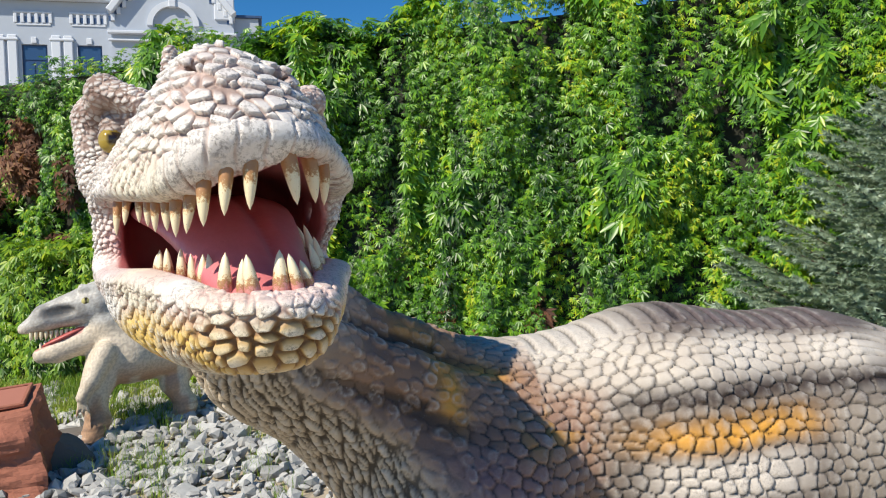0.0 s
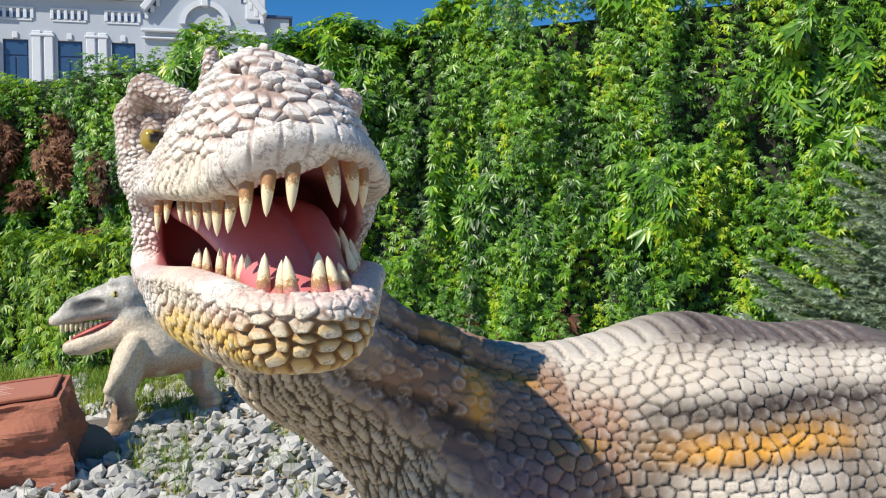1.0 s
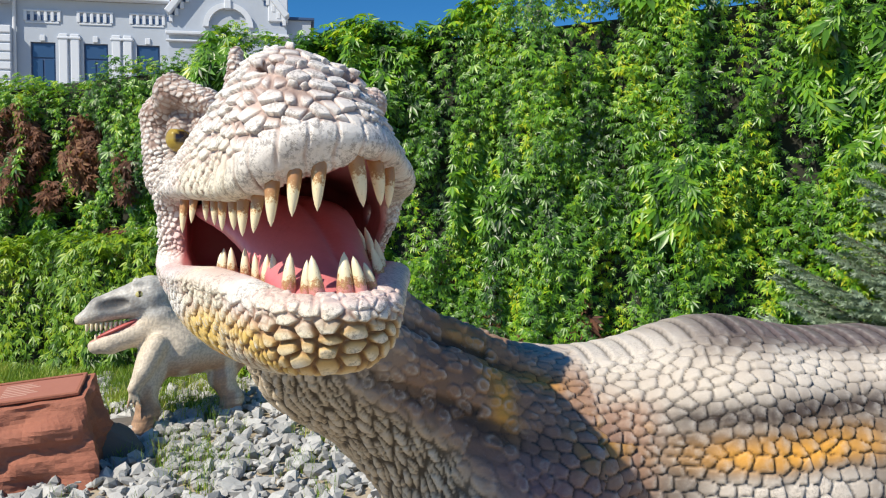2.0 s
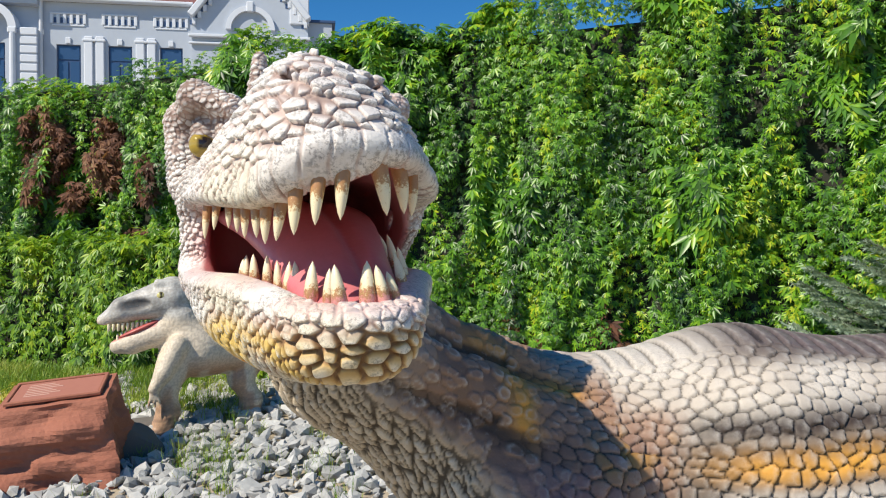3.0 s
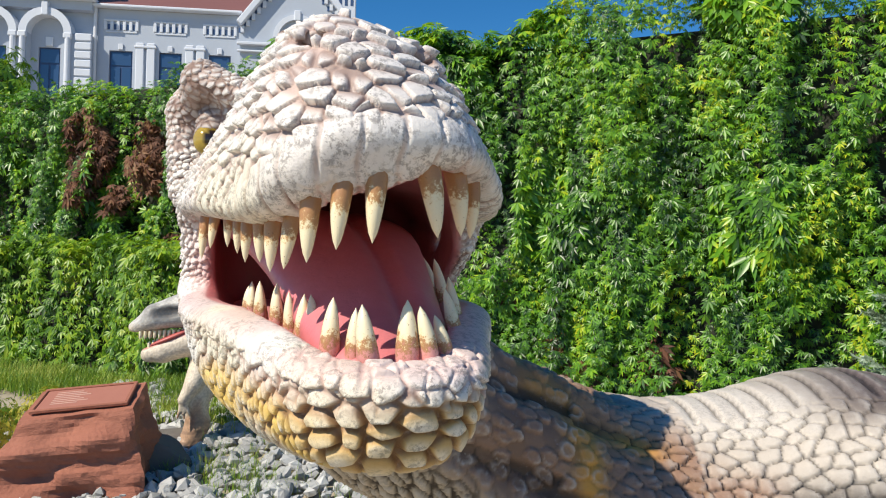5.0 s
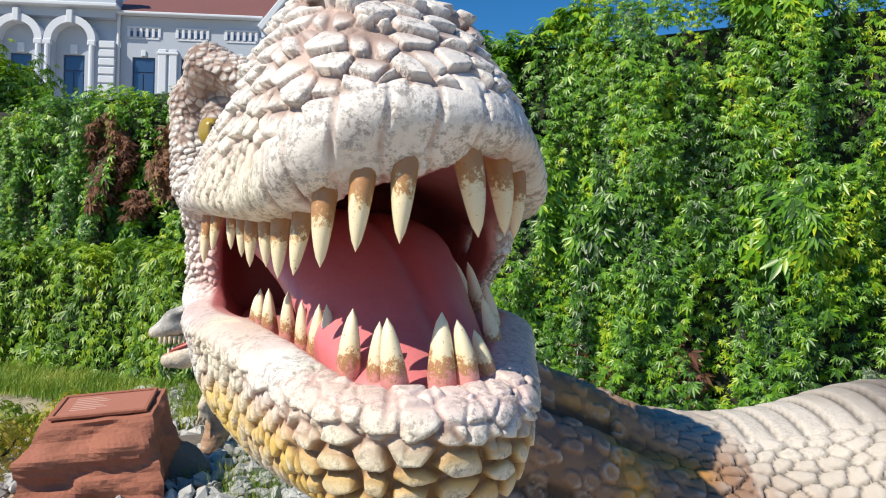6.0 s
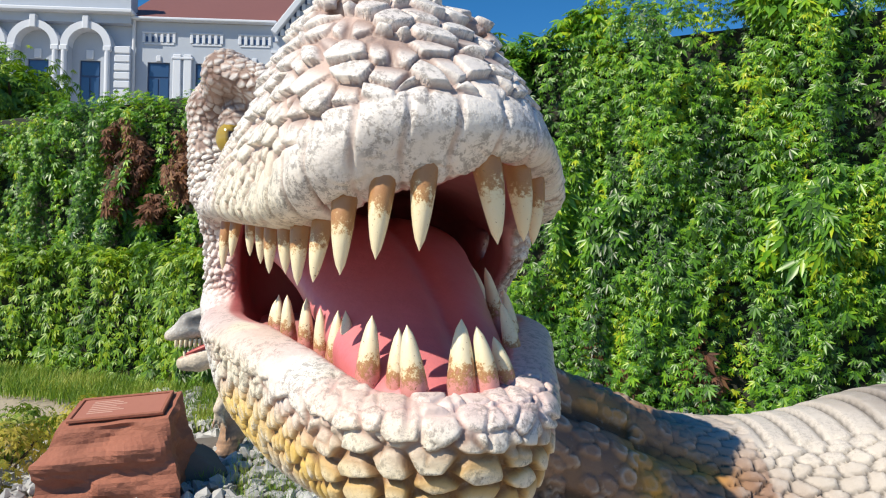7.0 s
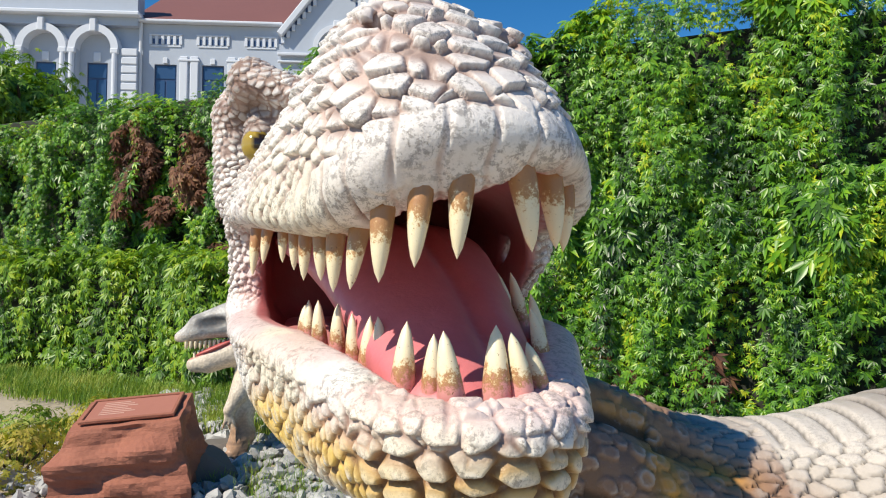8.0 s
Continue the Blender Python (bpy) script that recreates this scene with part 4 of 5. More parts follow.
def spruce(at, height, reach):
    tree = empty("spruce", pose(*at), "blue-green spruce with dense needled branches before the creeper", "tree")
    bm = bmesh.new()
    bmesh.ops.create_cone(bm, cap_ends=True, segments=10, radius1=0.09, radius2=0.015, depth=height, matrix=Matrix.Translation((0, 0, height / 2)))
    part("trunk", bm, BARK, tree)
    q = np.random.default_rng(12)
    segs = []

    def limb(wood, a, b, ra, rb):
        d = Vector(b) - Vector(a)
        bmesh.ops.create_cone(wood, cap_ends=False, segments=5, radius1=ra, radius2=rb, depth=d.length, matrix=Matrix.Translation((Vector(a) + Vector(b)) / 2) @ d.to_track_quat("Z", "Y").to_matrix().to_4x4())

    for level in np.linspace(0.25, height - 0.15, 17):
        ln = reach * (1 - level / height) ** 0.8 + 0.12
        count = 9
        turn = q.random() * 6.3
        for k in range(count):
            g = turn + k * 2 * math.pi / count + q.normal(0, 0.15)
            l = ln * q.uniform(0.75, 1.1)
            d = np.array((math.cos(g), math.sin(g), 0))
            a = np.array((0, 0, level))
            tip = a + d * l + np.array((0, 0, l * 0.28))
            mid = a + d * l * 0.5 + np.array((0, 0, -0.02 * l))
            wood = bmesh.new()
            limb(wood, a, mid, 0.018, 0.011), limb(wood, mid, tip, 0.011, 0.004)
            part("branch", wood, BARK, tree)
            segs += [(a + (mid - a) * 0.4, mid), (mid, tip)]
            sd = np.array((-d[1], d[0], 0))
            for j in range(max(3, int(l / 0.07))):
                t = (j + 1) / (max(3, int(l / 0.07)) + 0.5)
                root = (a + (mid - a) * t * 2) if t < 0.5 else (mid + (tip - mid) * (t * 2 - 1))
                for sg in (1, -1):
                    tw = l * 0.42 * (1.05 - t) + 0.07
                    segs.append((root, root + (d * 0.75 + sd * sg * q.uniform(0.6, 1.0)) * tw * 0.8 + np.array((0, 0, q.uniform(-0.02, 0.16) * tw))))
    V = []
    for a, b in segs:
        a, b = np.array(a), np.array(b)
        d = b - a
        L = np.linalg.norm(d)
        m = int(L * 420)
        if m < 3:
            continue
        d = d / L
        u = np.cross(d, (0.1, 0.2, 1.0))
        u /= np.linalg.norm(u)
        w = np.cross(d, u)
        t = q.random(m) * L
        g = q.random(m) * 2 * np.pi
        rad = np.cos(g)[:, None] * u + np.sin(g)[:, None] * w
        way = rad * 0.8 + d * 0.65
        base = a + t[:, None] * d
        side = np.cross(way, d)
        side /= np.linalg.norm(side, axis=1)[:, None]
        ln = q.uniform(0.028, 0.048, m)[:, None]
        V.append(np.stack([base - side * 0.006, base + side * 0.006, base + way * ln], 1))
    V = np.concatenate(V)
    ob = new("needles", mesh_of("needles", V.reshape(-1, 3), np.arange(len(V) * 3).reshape(-1, 3), NEEDLE))
    ob.parent = tree
    tagged(ob, "blue-green needles", kind="stuff")
    return tree


spruce((3.62, 5.3, 0), 2.75, 1.75)

# ---- loose stone ----


def rubble(count, sx, sy, lo, hi, seed):
    q = np.random.default_rng(seed)
    bm = bmesh.new()
    bmesh.ops.create_icosphere(bm, subdivisions=1, radius=1)
    base = np.array([v.co[:] for v in bm.verts])
    tri = np.array([[v.index for v in f.verts] for f in bm.faces])
    bm.free()
    shapes = []
    for k in range(14):
        s = base * (1 + 0.0 * base)
        for _ in range(7):
            n_ = q.normal(0, 1, 3)
            n_ /= np.linalg.norm(n_)
            c = q.uniform(0.35, 0.75)
            d = s @ n_
            s = s - np.clip(d - c, 0, None)[:, None] * n_
        shapes.append(s * np.array((1, q.uniform(0.6, 0.9), q.uniform(0.45, 0.75))))
    V = []
    for i in range(count):
        x, y = q.uniform(*sx), q.uniform(*sy)
        y += 0.5 * math.sin(x * 1.9) * max(0.0, 3.4 - y)
        size = lo + (hi - lo) * q.random() ** 2.2
        e = np.array(Euler((q.normal(0, 0.5), q.normal(0, 0.5), q.random() * 6.3)).to_matrix())
        z0 = rise(y) + size * 0.25 + 0.03 * q.random()
        V.append(shapes[i % 14] @ e.T * size + (x, y, z0))
    return mesh_of("gravel", np.concatenate(V), (tri[None] + (np.arange(count) * len(base))[:, None, None]).reshape(-1, 3), GRAVEL)


tagged(new("gravel", rubble(10500, (-4.1, 3.2), (2.4, 7.3), 0.035, 0.105, 4)), "loose crushed grey stone covering the ground", "gravel", kind="stuff")


def boulder(name, at, size, turn, seed, label, mat):
    q = np.random.default_rng(seed)
    bm = bmesh.new()
    bmesh.ops.create_icosphere(bm, subdivisions=3, radius=1)
    for _ in range(15):
        n_ = Vector(q.normal(0, 1, 3)).normalized()
        c = q.uniform(0.32, 0.62)
        for v in bm.verts:
            d = v.co.dot(n_) - c
            if d > 0:
                v.co -= n_ * d
    for v in bm.verts:
        v.co += v.co.normalized() * 0.025 * noise.noise(v.co * 5 + Vector((seed, 0, 0)))
        v.co = Vector((v.co.x * size[0], v.co.y * size[1], v.co.z * size[2]))
    ob = part(name, bm, mat)
    ob.matrix_world = pose(*at, 0, 0, turn)
    return tagged(ob, label, "rock")


boulder("boulder", (-2.66, 5.12, 0.10), (0.30, 0.26, 0.46), 20, 3, "dark grey angular boulder among the crushed stone", BOULDER)
boulder("boulder", (-3.0, 5.5, 0.16), (0.32, 0.26, 0.26), 70, 8, "small grey boulder among the crushed stone", BOULDER)

# ---- the red stone with its plaque ----


def info_stone(m):
    thing = empty("information_stone", m, "red sandstone block with a slanted framed plaque on the gravel", "stone")
    bm = bmesh.new()
    bmesh.ops.create_cube(bm, size=1)
    bmesh.ops.subdivide_edges(bm, edges=bm.edges[:], cuts=22, use_grid_fill=True)
    for v in bm.verts:
        u, w, t = v.co.x, v.co.y, v.co.z + 0.5
        grow = 1.20 - 0.30 * t
        x_, y_ = u * 0.74 * grow, w * 0.52 * grow
        zt = 0.62 + 0.10 * w + 0.06 * u + 0.012 * noise.noise(Vector((u * 5, w * 5, 2)))
        z_ = t * zt
        k = 0.11 * noise.noise(Vector((u * 3, w * 3, t * 4))) + 0.03 * abs(noise.noise(Vector((u * 6, w * 6, t * 16 + 4))))
        lay = 0.008 * noise.noise(Vector((u * 1.5, w * 1.5, t * 9)))
        if t < 0.985:
            d = Vector((u, w, 0))
            d = d.normalized() if d.length > 0.01 else Vector((0, 0, 0))
            x_ += d.x * (k + lay) * (0.3 + 0.7 * min(1, (1 - t) * 4))
            y_ += d.y * (k + lay) * (0.3 + 0.7 * min(1, (1 - t) * 4))
        v.co = Vector((x_, y_, z_))
    part("block", bm, SANDSTONE, thing)
    slope = math.degrees(math.atan2(0.10, 0.55 * 0.9))
    plate = part("plaque", box(-0.27, 0.27, -0.17, 0.17, 0, 0.012, 0.004), PLAQUE, thing, "framed red plaque")
    plate.matrix_local = pose(0, 0.0, 0.632, slope, -4.6, 0)
    for x0, x1, y0, y1 in ((-0.295, 0.295, 0.17, 0.195), (-0.295, 0.295, -0.195, -0.17), (-0.295, -0.27, -0.17, 0.17), (0.27, 0.295, -0.17, 0.17)):
        part("frame_bar", box(x0, x1, y0, y1, -0.002, 0.022, 0.005), SANDSTONE, plate)
    for k in range(7):
        part("text_bar", box(-0.20, -0.20 + 0.16 + 0.03 * ((k * 37) % 3), 0.11 - k * 0.033, 0.122 - k * 0.033, 0.0122, 0.0135), PLAQUE_INK, plate)
    return thing


info_stone(pose(-3.08, 4.82, 0, 0, 0, 20))


# ---- the second statue ----
def second_statue():
    h = 0.011
    lo, hi = (-1.1, -0.6, 0.0), (1.5, 1.2, 2.3)
    P, n = grid(lo, hi, h)
    # it faces -x; the origin is on the ground under the chest
    f = smin(cone(P, (0.05, 0.05, 0.80), (0.45, 0.25, 0.80), 0.23, 0.24), cone(P, (0.05, 0.05, 0.80), (-0.08, 0.0, 1.05), 0.21, 0.16), 0.08)
    skull = smin(cone(P, (-0.14, 0, 1.215), (-0.50, -0.02, 1.13), 0.165, 0.098), cone(P, (-0.50, -0.02, 1.12), (-0.64, -0.02, 1.05), 0.092, 0.052), 0.03)
    skull = smin(skull, cone(P, (-0.24, -0.09, 1.33), (-0.14, -0.10, 1.32), 0.035, 0.03), 0.02)
    jaw = smin(cone(P, (-0.14, 0, 0.98), (-0.44, -0.02, 0.865), 0.125, 0.085), cone(P, (-0.44, -0.02, 0.865), (-0.54, -0.02, 0.845), 0.085, 0.062), 0.02)
    f = smin(f, smin(skull, jaw, 0.01), 0.04)
    wedge = smax(P[2] - (1.02 + 0.02 * (P[0] + 0.25)), -(P[2] - (1.05 + 0.42 * (P[0] + 0.20))), 0.01)
    f = smax(f, -smax(smax(wedge, P[0] + 0.22, 0.01), np.abs(P[1] + 0.01) - 0.30, 0.01) * 0.8, 0.012)
    f = smax(f, -ball(P, (-0.42, -0.125, 1.17), (0.13, 0.035, 0.05)) * 0.6, 0.02)
    # legs, arms and tail
    for (kx, ky), (fx, fy) in (((-0.18, -0.12), (-0.22, -0.12)), ((0.40, 0.14), (0.42, 0.14))):
        f = smin(f, cone(P, (kx + 0.08, ky + 0.1, 0.74), (kx - 0.02, ky, 0.52), 0.155, 0.105), 0.05)
        f = smin(f, cone(P, (kx - 0.02, ky, 0.52), (fx + 0.05, fy, 0.33), 0.10, 0.08), 0.03)
        f = smin(f, cone(P, (fx + 0.05, fy, 0.33), (fx, fy, 0.20), 0.09, 0.085), 0.03)
        for g in (-0.07, 0, 0.07):
            f = smin(f, cone(P, (fx, fy, 0.19), (fx - 0.13, fy - 0.06 + g * 1.2, 0.155), 0.05, 0.022), 0.015)
    for sy in (-0.2, 0.2):
        f = smin(f, cone(P, (-0.10, sy * 0.9, 0.84), (-0.20, sy * 1.15, 0.64), 0.085, 0.06), 0.04)
        f = smin(f, cone(P, (-0.20, sy * 1.15, 0.64), (-0.27, sy * 1.2, 0.53), 0.055, 0.04), 0.02)
        for g in (-0.035, 0, 0.035):
            f = smin(f, cone(P, (-0.27, sy * 1.2, 0.53), (-0.26 + g * 1.4, sy * 1.25, 0.39), 0.024, 0.008), 0.01)
    tail = [((0.55, 0.30, 0.82), 0.2), ((0.95, 0.52, 0.86), 0.14), ((1.20, 0.72, 0.92), 0.09), ((1.38, 0.95, 1.0), 0.02)]
    for (a, ra), (b, rb) in zip(tail, tail[1:]):
        f = smin(f, cone(P, a, b, ra, rb), 0.05)
    v, q = skin_of(f.astype(np.float32), lo, h)
    v = relax(v, q, 1)
    v, rel, k = scales(v, normals_of(v, q), (0.026, 0.026, 0.022), (0.6, 0, -0.6), 91, 0.003, 0.01)
    X, Y, Z = v.T
    n1 = vnoise(v * 8, 93)
    c = np.tile((0.66, 0.57, 0.45), (len(v), 1))
    c = mixc(c, (0.52, 0.51, 0.48), step(1.02, 1.10, Z) * step(0.1, -0.1, X))
    c = mixc(c, (0.20, 0.195, 0.19), 0.5 * step(0.35, 0.65, vnoise(v * 20, 96)) * step(1.0, 1.15, Z) * step(0.1, -0.1, X) * 0.8)
    c = mixc(c, (0.07, 0.075, 0.08), np.exp(-((X + 0.42) / 0.14) ** 4 - ((Z - 1.165) / 0.055) ** 4) * step(0.0, -0.05, Y))
    c = mixc(c, (0.42, 0.22, 0.12), step(0.40, 0.62, vnoise(v * np.array((11, 11, 6)), 94)) * step(0.80, 0.6, Z) * 0.8)
    c = mixc(c, (0.20, 0.12, 0.08), step(0.2, 0.8, np.sin(Z * 90 + 3 * n1)) * step(0.40, 0.32, Z) * 0.6)
    c = mixc(c, (0.20, 0.16, 0.13), (1 - step(0.2, 0.5, rel)) * 0.35)
    line = 1.03 + 0.32 * (X + 0.20)
    inside = step(0.055, 0.03, np.abs(Z - line) / (0.3 + np.clip(-X - 0.2, 0, 1))) * step(-0.23, -0.27, X) * step(-0.66, -0.6, X)
    flat = np.abs(normals_of(v, q)[:, 2]) > 0.45
    c = mixc(c, (0.42, 0.13, 0.12), inside * flat * 0.9)
    b = Body()
    b.add(v, q[:, ::-1], 0, c, rel)
    for i in range(9):
        t = i / 8
        for sy in (-0.048, 0.02):
            bx = -0.33 - 0.27 * t
            tv, tf, up = tooth((bx, sy * 1.3, 1.030 - 0.008 * t), (bx - 0.005, sy * 1.3, 0.965 - 0.008 * t), 0.012, (0, 0, 0), 6, 5)
            b.add(tv, tf[:, ::-1], 2, np.ones((len(tv), 3)) * 0.6, up * 0.4 + 0.6)
            bx = -0.30 - 0.24 * t
            zz = 1.035 + 0.42 * (bx + 0.20)
            tv, tf, up = tooth((bx, sy, zz), (bx - 0.005, sy, zz + 0.05), 0.011, (0, 0, 0), 6, 5)
            b.add(tv, tf[:, ::-1], 2, np.ones((len(tv), 3)) * 0.6, up * 0.4 + 0.6)
    u, w = np.meshgrid(np.linspace(0, math.pi, 9), np.linspace(0, 2 * math.pi, 14, endpoint=False), indexing="ij")
    e = np.stack([-0.215 + 0.034 * np.sin(u) * np.cos(w), -0.140 + 0.018 * np.cos(u), 1.235 + 0.03 * np.sin(u) * np.sin(w)], -1).reshape(-1, 3)
    q = np.array([[i * 14 + k, i * 14 + (k + 1) % 14, (i + 1) * 14 + (k + 1) % 14, (i + 1) * 14 + k] for i in range(8) for k in range(14)])
    b.add(e, q, 3, mixc(np.tile((0.5, 0.45, 0.18), (len(e), 1)), (0.02, 0.015, 0.01), step(0.010, 0.006, np.abs(e[:, 0] + 0.215))), np.ones(len(e)))
    tv = np.stack([-0.36 + 0.19 * np.sin(u) * np.cos(w), -0.02 + 0.085 * np.sin(u) * np.sin(w), 0.985 + 0.025 * np.cos(u) + 0.42 * 0.19 * np.sin(u) * np.cos(w)], -1).reshape(-1, 3)
    b.add(tv, q, 1, np.tile((0.50, 0.12, 0.11), (len(tv), 1)), np.ones(len(tv)))
    ob = new("dinosaur_statue", b.make("small_statue", SMALL_HIDE))
    ob.matrix_world = pose(-2.55, 5.75, 0.0, 0, 0, 22)
    return tagged(ob, "smaller grey and cream dinosaur statue standing on crushed stone", "statue")


second_statue()

# ---- grass and small plants ----


def blades(name, spots, mat, label, cat, seed, hgt, n_each, spread_, wide=0.006):
    q = np.random.default_rng(seed)
    V = []
    for (x, y) in spots:
        m = n_each
        b = np.stack([x + q.normal(0, spread_, m), y + q.normal(0, spread_, m), np.full(m, rise(y))], 1)
        hh = hgt * q.uniform(0.4, 1.15, m)
        g = q.random(m) * 6.3
        lean = np.stack([np.cos(g), np.sin(g), np.zeros(m)], 1) * (hh * q.uniform(0.1, 0.7, m))[:, None]
        sd = np.stack([-np.sin(g), np.cos(g), np.zeros(m)], 1) * wide
        mid = b + lean * 0.35 + np.stack([0 * hh, 0 * hh, hh * 0.62], 1)
        tip = b + lean + np.stack([0 * hh, 0 * hh, hh], 1)
        V.append(np.stack([b - sd, b + sd, mid, mid, tip, mid + sd], 1))
    V = np.concatenate(V).reshape(-1, 3)
    return tagged(new(name, mesh_of(name, V, np.arange(len(V)).reshape(-1, 3), mat)), label, cat, kind="stuff")


q = np.random.default_rng(77)
verge = [(x, wall_y(x) - 1.0 - q.random() ** 1.3 * 0.9) for x in q.uniform(-7, -2.35, 300)]
blades("grass_verge", verge, GRASS, "rough green grass at the foot of the hedge", "grass", 21, 0.17, 48, 0.10)
tufts = [(q.uniform(-3.2, -0.5), q.uniform(4.3, 6.2)) for _ in range(34)] + [(-2.15 + q.normal(0, 0.18), 4.95 + q.normal(0, 0.25)) for _ in range(14)]
blades("grass_tuft", tufts, GRASS, "thin green grass tufts growing between the stones", "grass", 22, 0.17, 26, 0.05, 0.004)


def shrub(at, size, seed, mat, label):
    q = np.random.default_rng(seed)
    m = int(2600 * size)
    d = q.normal(0, 1, (m, 3))
    d /= np.linalg.norm(d, axis=1)[:, None]
    d[:, 2] = np.abs(d[:, 2])
    rad = size * (0.75 + 0.5 * vnoise(d * 2.5 + seed, seed)) * q.uniform(0.6, 1.0, m) ** 0.5
    thing = empty("shrub", pose(*at), label, "shrub")
    ob = new("foliage", spread(d * rad[:, None] * np.array((1, 1, 0.9)), d, 0.045, mat, "foliage", seed, 3))
    ob.parent = thing
    bm = bmesh.new()
    for k in range(7):
        g = k * 0.9
        e = Vector((math.cos(g) * size * 0.5, math.sin(g) * size * 0.5, size * 0.6))
        bmesh.ops.create_cone(bm, cap_ends=False, segments=5, radius1=0.012, radius2=0.004, depth=e.length, matrix=Matrix.Translation(e / 2) @ e.to_track_quat("Z", "Y").to_matrix().to_4x4())
    part("stems", bm, BARK, thing)
    return thing


shrub((-3.95, 5.75, 0.14), 0.42, 41, STRAW, "yellow-green low shrub beside the red stone")
shrub((-4.15, 5.05, 0.04), 0.46, 42, STRAW, "yellow dry shrub close to the red stone")
shrub((-4.45, 5.55, 0.10), 0.40, 43, GRASS, "green low shrub behind the red stone")

# ---- the white building far behind ----
FAC = pose(-18.55, 28.15, 0, 0, 0, 14.4)
mansion = empty("mansion", FAC, "white ornate building with blue windows and a red roof", "building")


def on(name, bm, mat, parent=mansion):
    return part(name, bm, mat, parent)


def arch_ring(cx, z0, r0, r1, y0, y1, n=14, full=math.pi, start=0.0):
    bm = bmesh.new()
    rows = []
    for i in range(n + 1):
        g = start + full * i / n
        c, s_ = math.cos(g), math.sin(g)
        rows.append([bm.verts.new((cx + c * r, y, z0 + s_ * r)) for r, y in ((r0, y0), (r1, y0), (r1, y1), (r0, y1))])
    for a, b in zip(rows, rows[1:]):
        for k in range(4):
            bm.faces.new((a[k], a[(k + 1) % 4], b[(k + 1) % 4], b[k]))
    bm.faces.new(rows[0][::-1]), bm.faces.new(rows[-1])
    bmesh.ops.recalc_face_normals(bm, faces=bm.faces[:])
    return bm


def window(cx, z0, w, hgt, parent=mansion):
    pane = on("window", box(cx - w / 2, cx + w / 2, 0.10, 0.16, z0, z0 + hgt), FRAME_BLUE, parent)
    for x0, x1, za, zb in ((cx - w / 2 + 0.07, cx - 0.04, z0 + 0.07, z0 + hgt * 0.66), (cx + 0.04, cx + w / 2 - 0.07, z0 + 0.07, z0 + hgt * 0.66), (cx - w / 2 + 0.07, cx + w / 2 - 0.07, z0 + hgt * 0.70, z0 + hgt - 0.07)):
        part("pane", box(x0, x1, 0.07, 0.11, za, zb), GLASS, pane)


def front(name, x0, x1, z0, z1, holes, y=0.0):
    """A wall with window openings through it: upright strips, and pieces over and under each hole."""
    xs = x0
    for hx0, hx1, hz0, hz1 in holes:
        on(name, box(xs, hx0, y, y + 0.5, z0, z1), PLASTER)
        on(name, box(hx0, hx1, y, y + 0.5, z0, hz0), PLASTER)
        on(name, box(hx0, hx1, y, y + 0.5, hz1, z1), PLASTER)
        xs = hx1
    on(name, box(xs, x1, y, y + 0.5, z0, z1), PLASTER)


MID = [(1.05, 0.92), (3.02, 0.92), (5.02, 0.90)]
front("wall", 0, 5.9, 0, 11.98, [(c - w / 2, c + w / 2, 8.3, 10.27) for c, w in MID])
for c, w in MID:
    window(c, 8.3, w, 1.97)
    on("keystone", box(c - 0.10, c + 0.10, -0.06, 0.0, 10.30, 10.55, 0.02), TRIM_WHITE)
    on("frieze_panel", box(c - 0.62, c + 0.62, -0.035, 0, 11.02, 11.08), TRIM_WHITE)
    for k in range(5):
        a = c - 0.50 + k * 0.25
        slot = box(a - 0.055, a + 0.055, -0.012, 0.0, 11.14, 11.36)
        on("frieze_slot", slot, FRAME_BLUE)
    for k in range(6):
        a = c - 0.625 + k * 0.25
        on("frieze_pillar", box(a - 0.065, a + 0.065, -0.06, -0.0, 11.10, 11.48, 0.02), TRIM_WHITE)
    on("frieze_hood", box(c - 0.70, c + 0.70, -0.07, 0, 11.48, 11.56, 0.02), TRIM_WHITE)
for c in (2.04, 4.03):
    for d in (-0.22, 0.22):
        on("pilaster", box(c + d - 0.17, c + d + 0.17, -0.10, 0, 7.5, 10.62, 0.03), TRIM_WHITE)
    on("pilaster_cap", box(c - 0.44, c + 0.44, -0.13, 0, 10.40, 10.50, 0.02), TRIM_WHITE)
on("cornice", box(-0.1, 5.95, -0.35, 0, 11.98, 12.10, 0.03), TRIM_WHITE)
bm = bmesh.new()
bmesh.ops.create_cone(bm, cap_ends=True, segments=10, radius1=0.07, radius2=0.07, depth=12, matrix=Matrix.Translation((0.05, -0.12, 6)))
on("downpipe", bm, PIPE_WHITE)
bm = bmesh.new()
vs = [bm.verts.new(c) for c in ((-0.3, -0.3, 12.1), (6.2, -0.3, 12.1), (6.2, 5, 15.2), (-0.3, 5, 15.2), (-0.3, -0.3, 12.0), (6.2, -0.3, 12.0), (6.2, 5, 12.0), (-0.3, 5, 12.0))]
for f in ((0, 1, 2, 3), (7, 6, 5, 4), (0, 4, 5, 1), (1, 5, 6, 2), (2, 6, 7, 3), (3, 7, 4, 0)):
    bm.faces.new([vs[i] for i in f])
on("roof", bm, ROOF_RED)
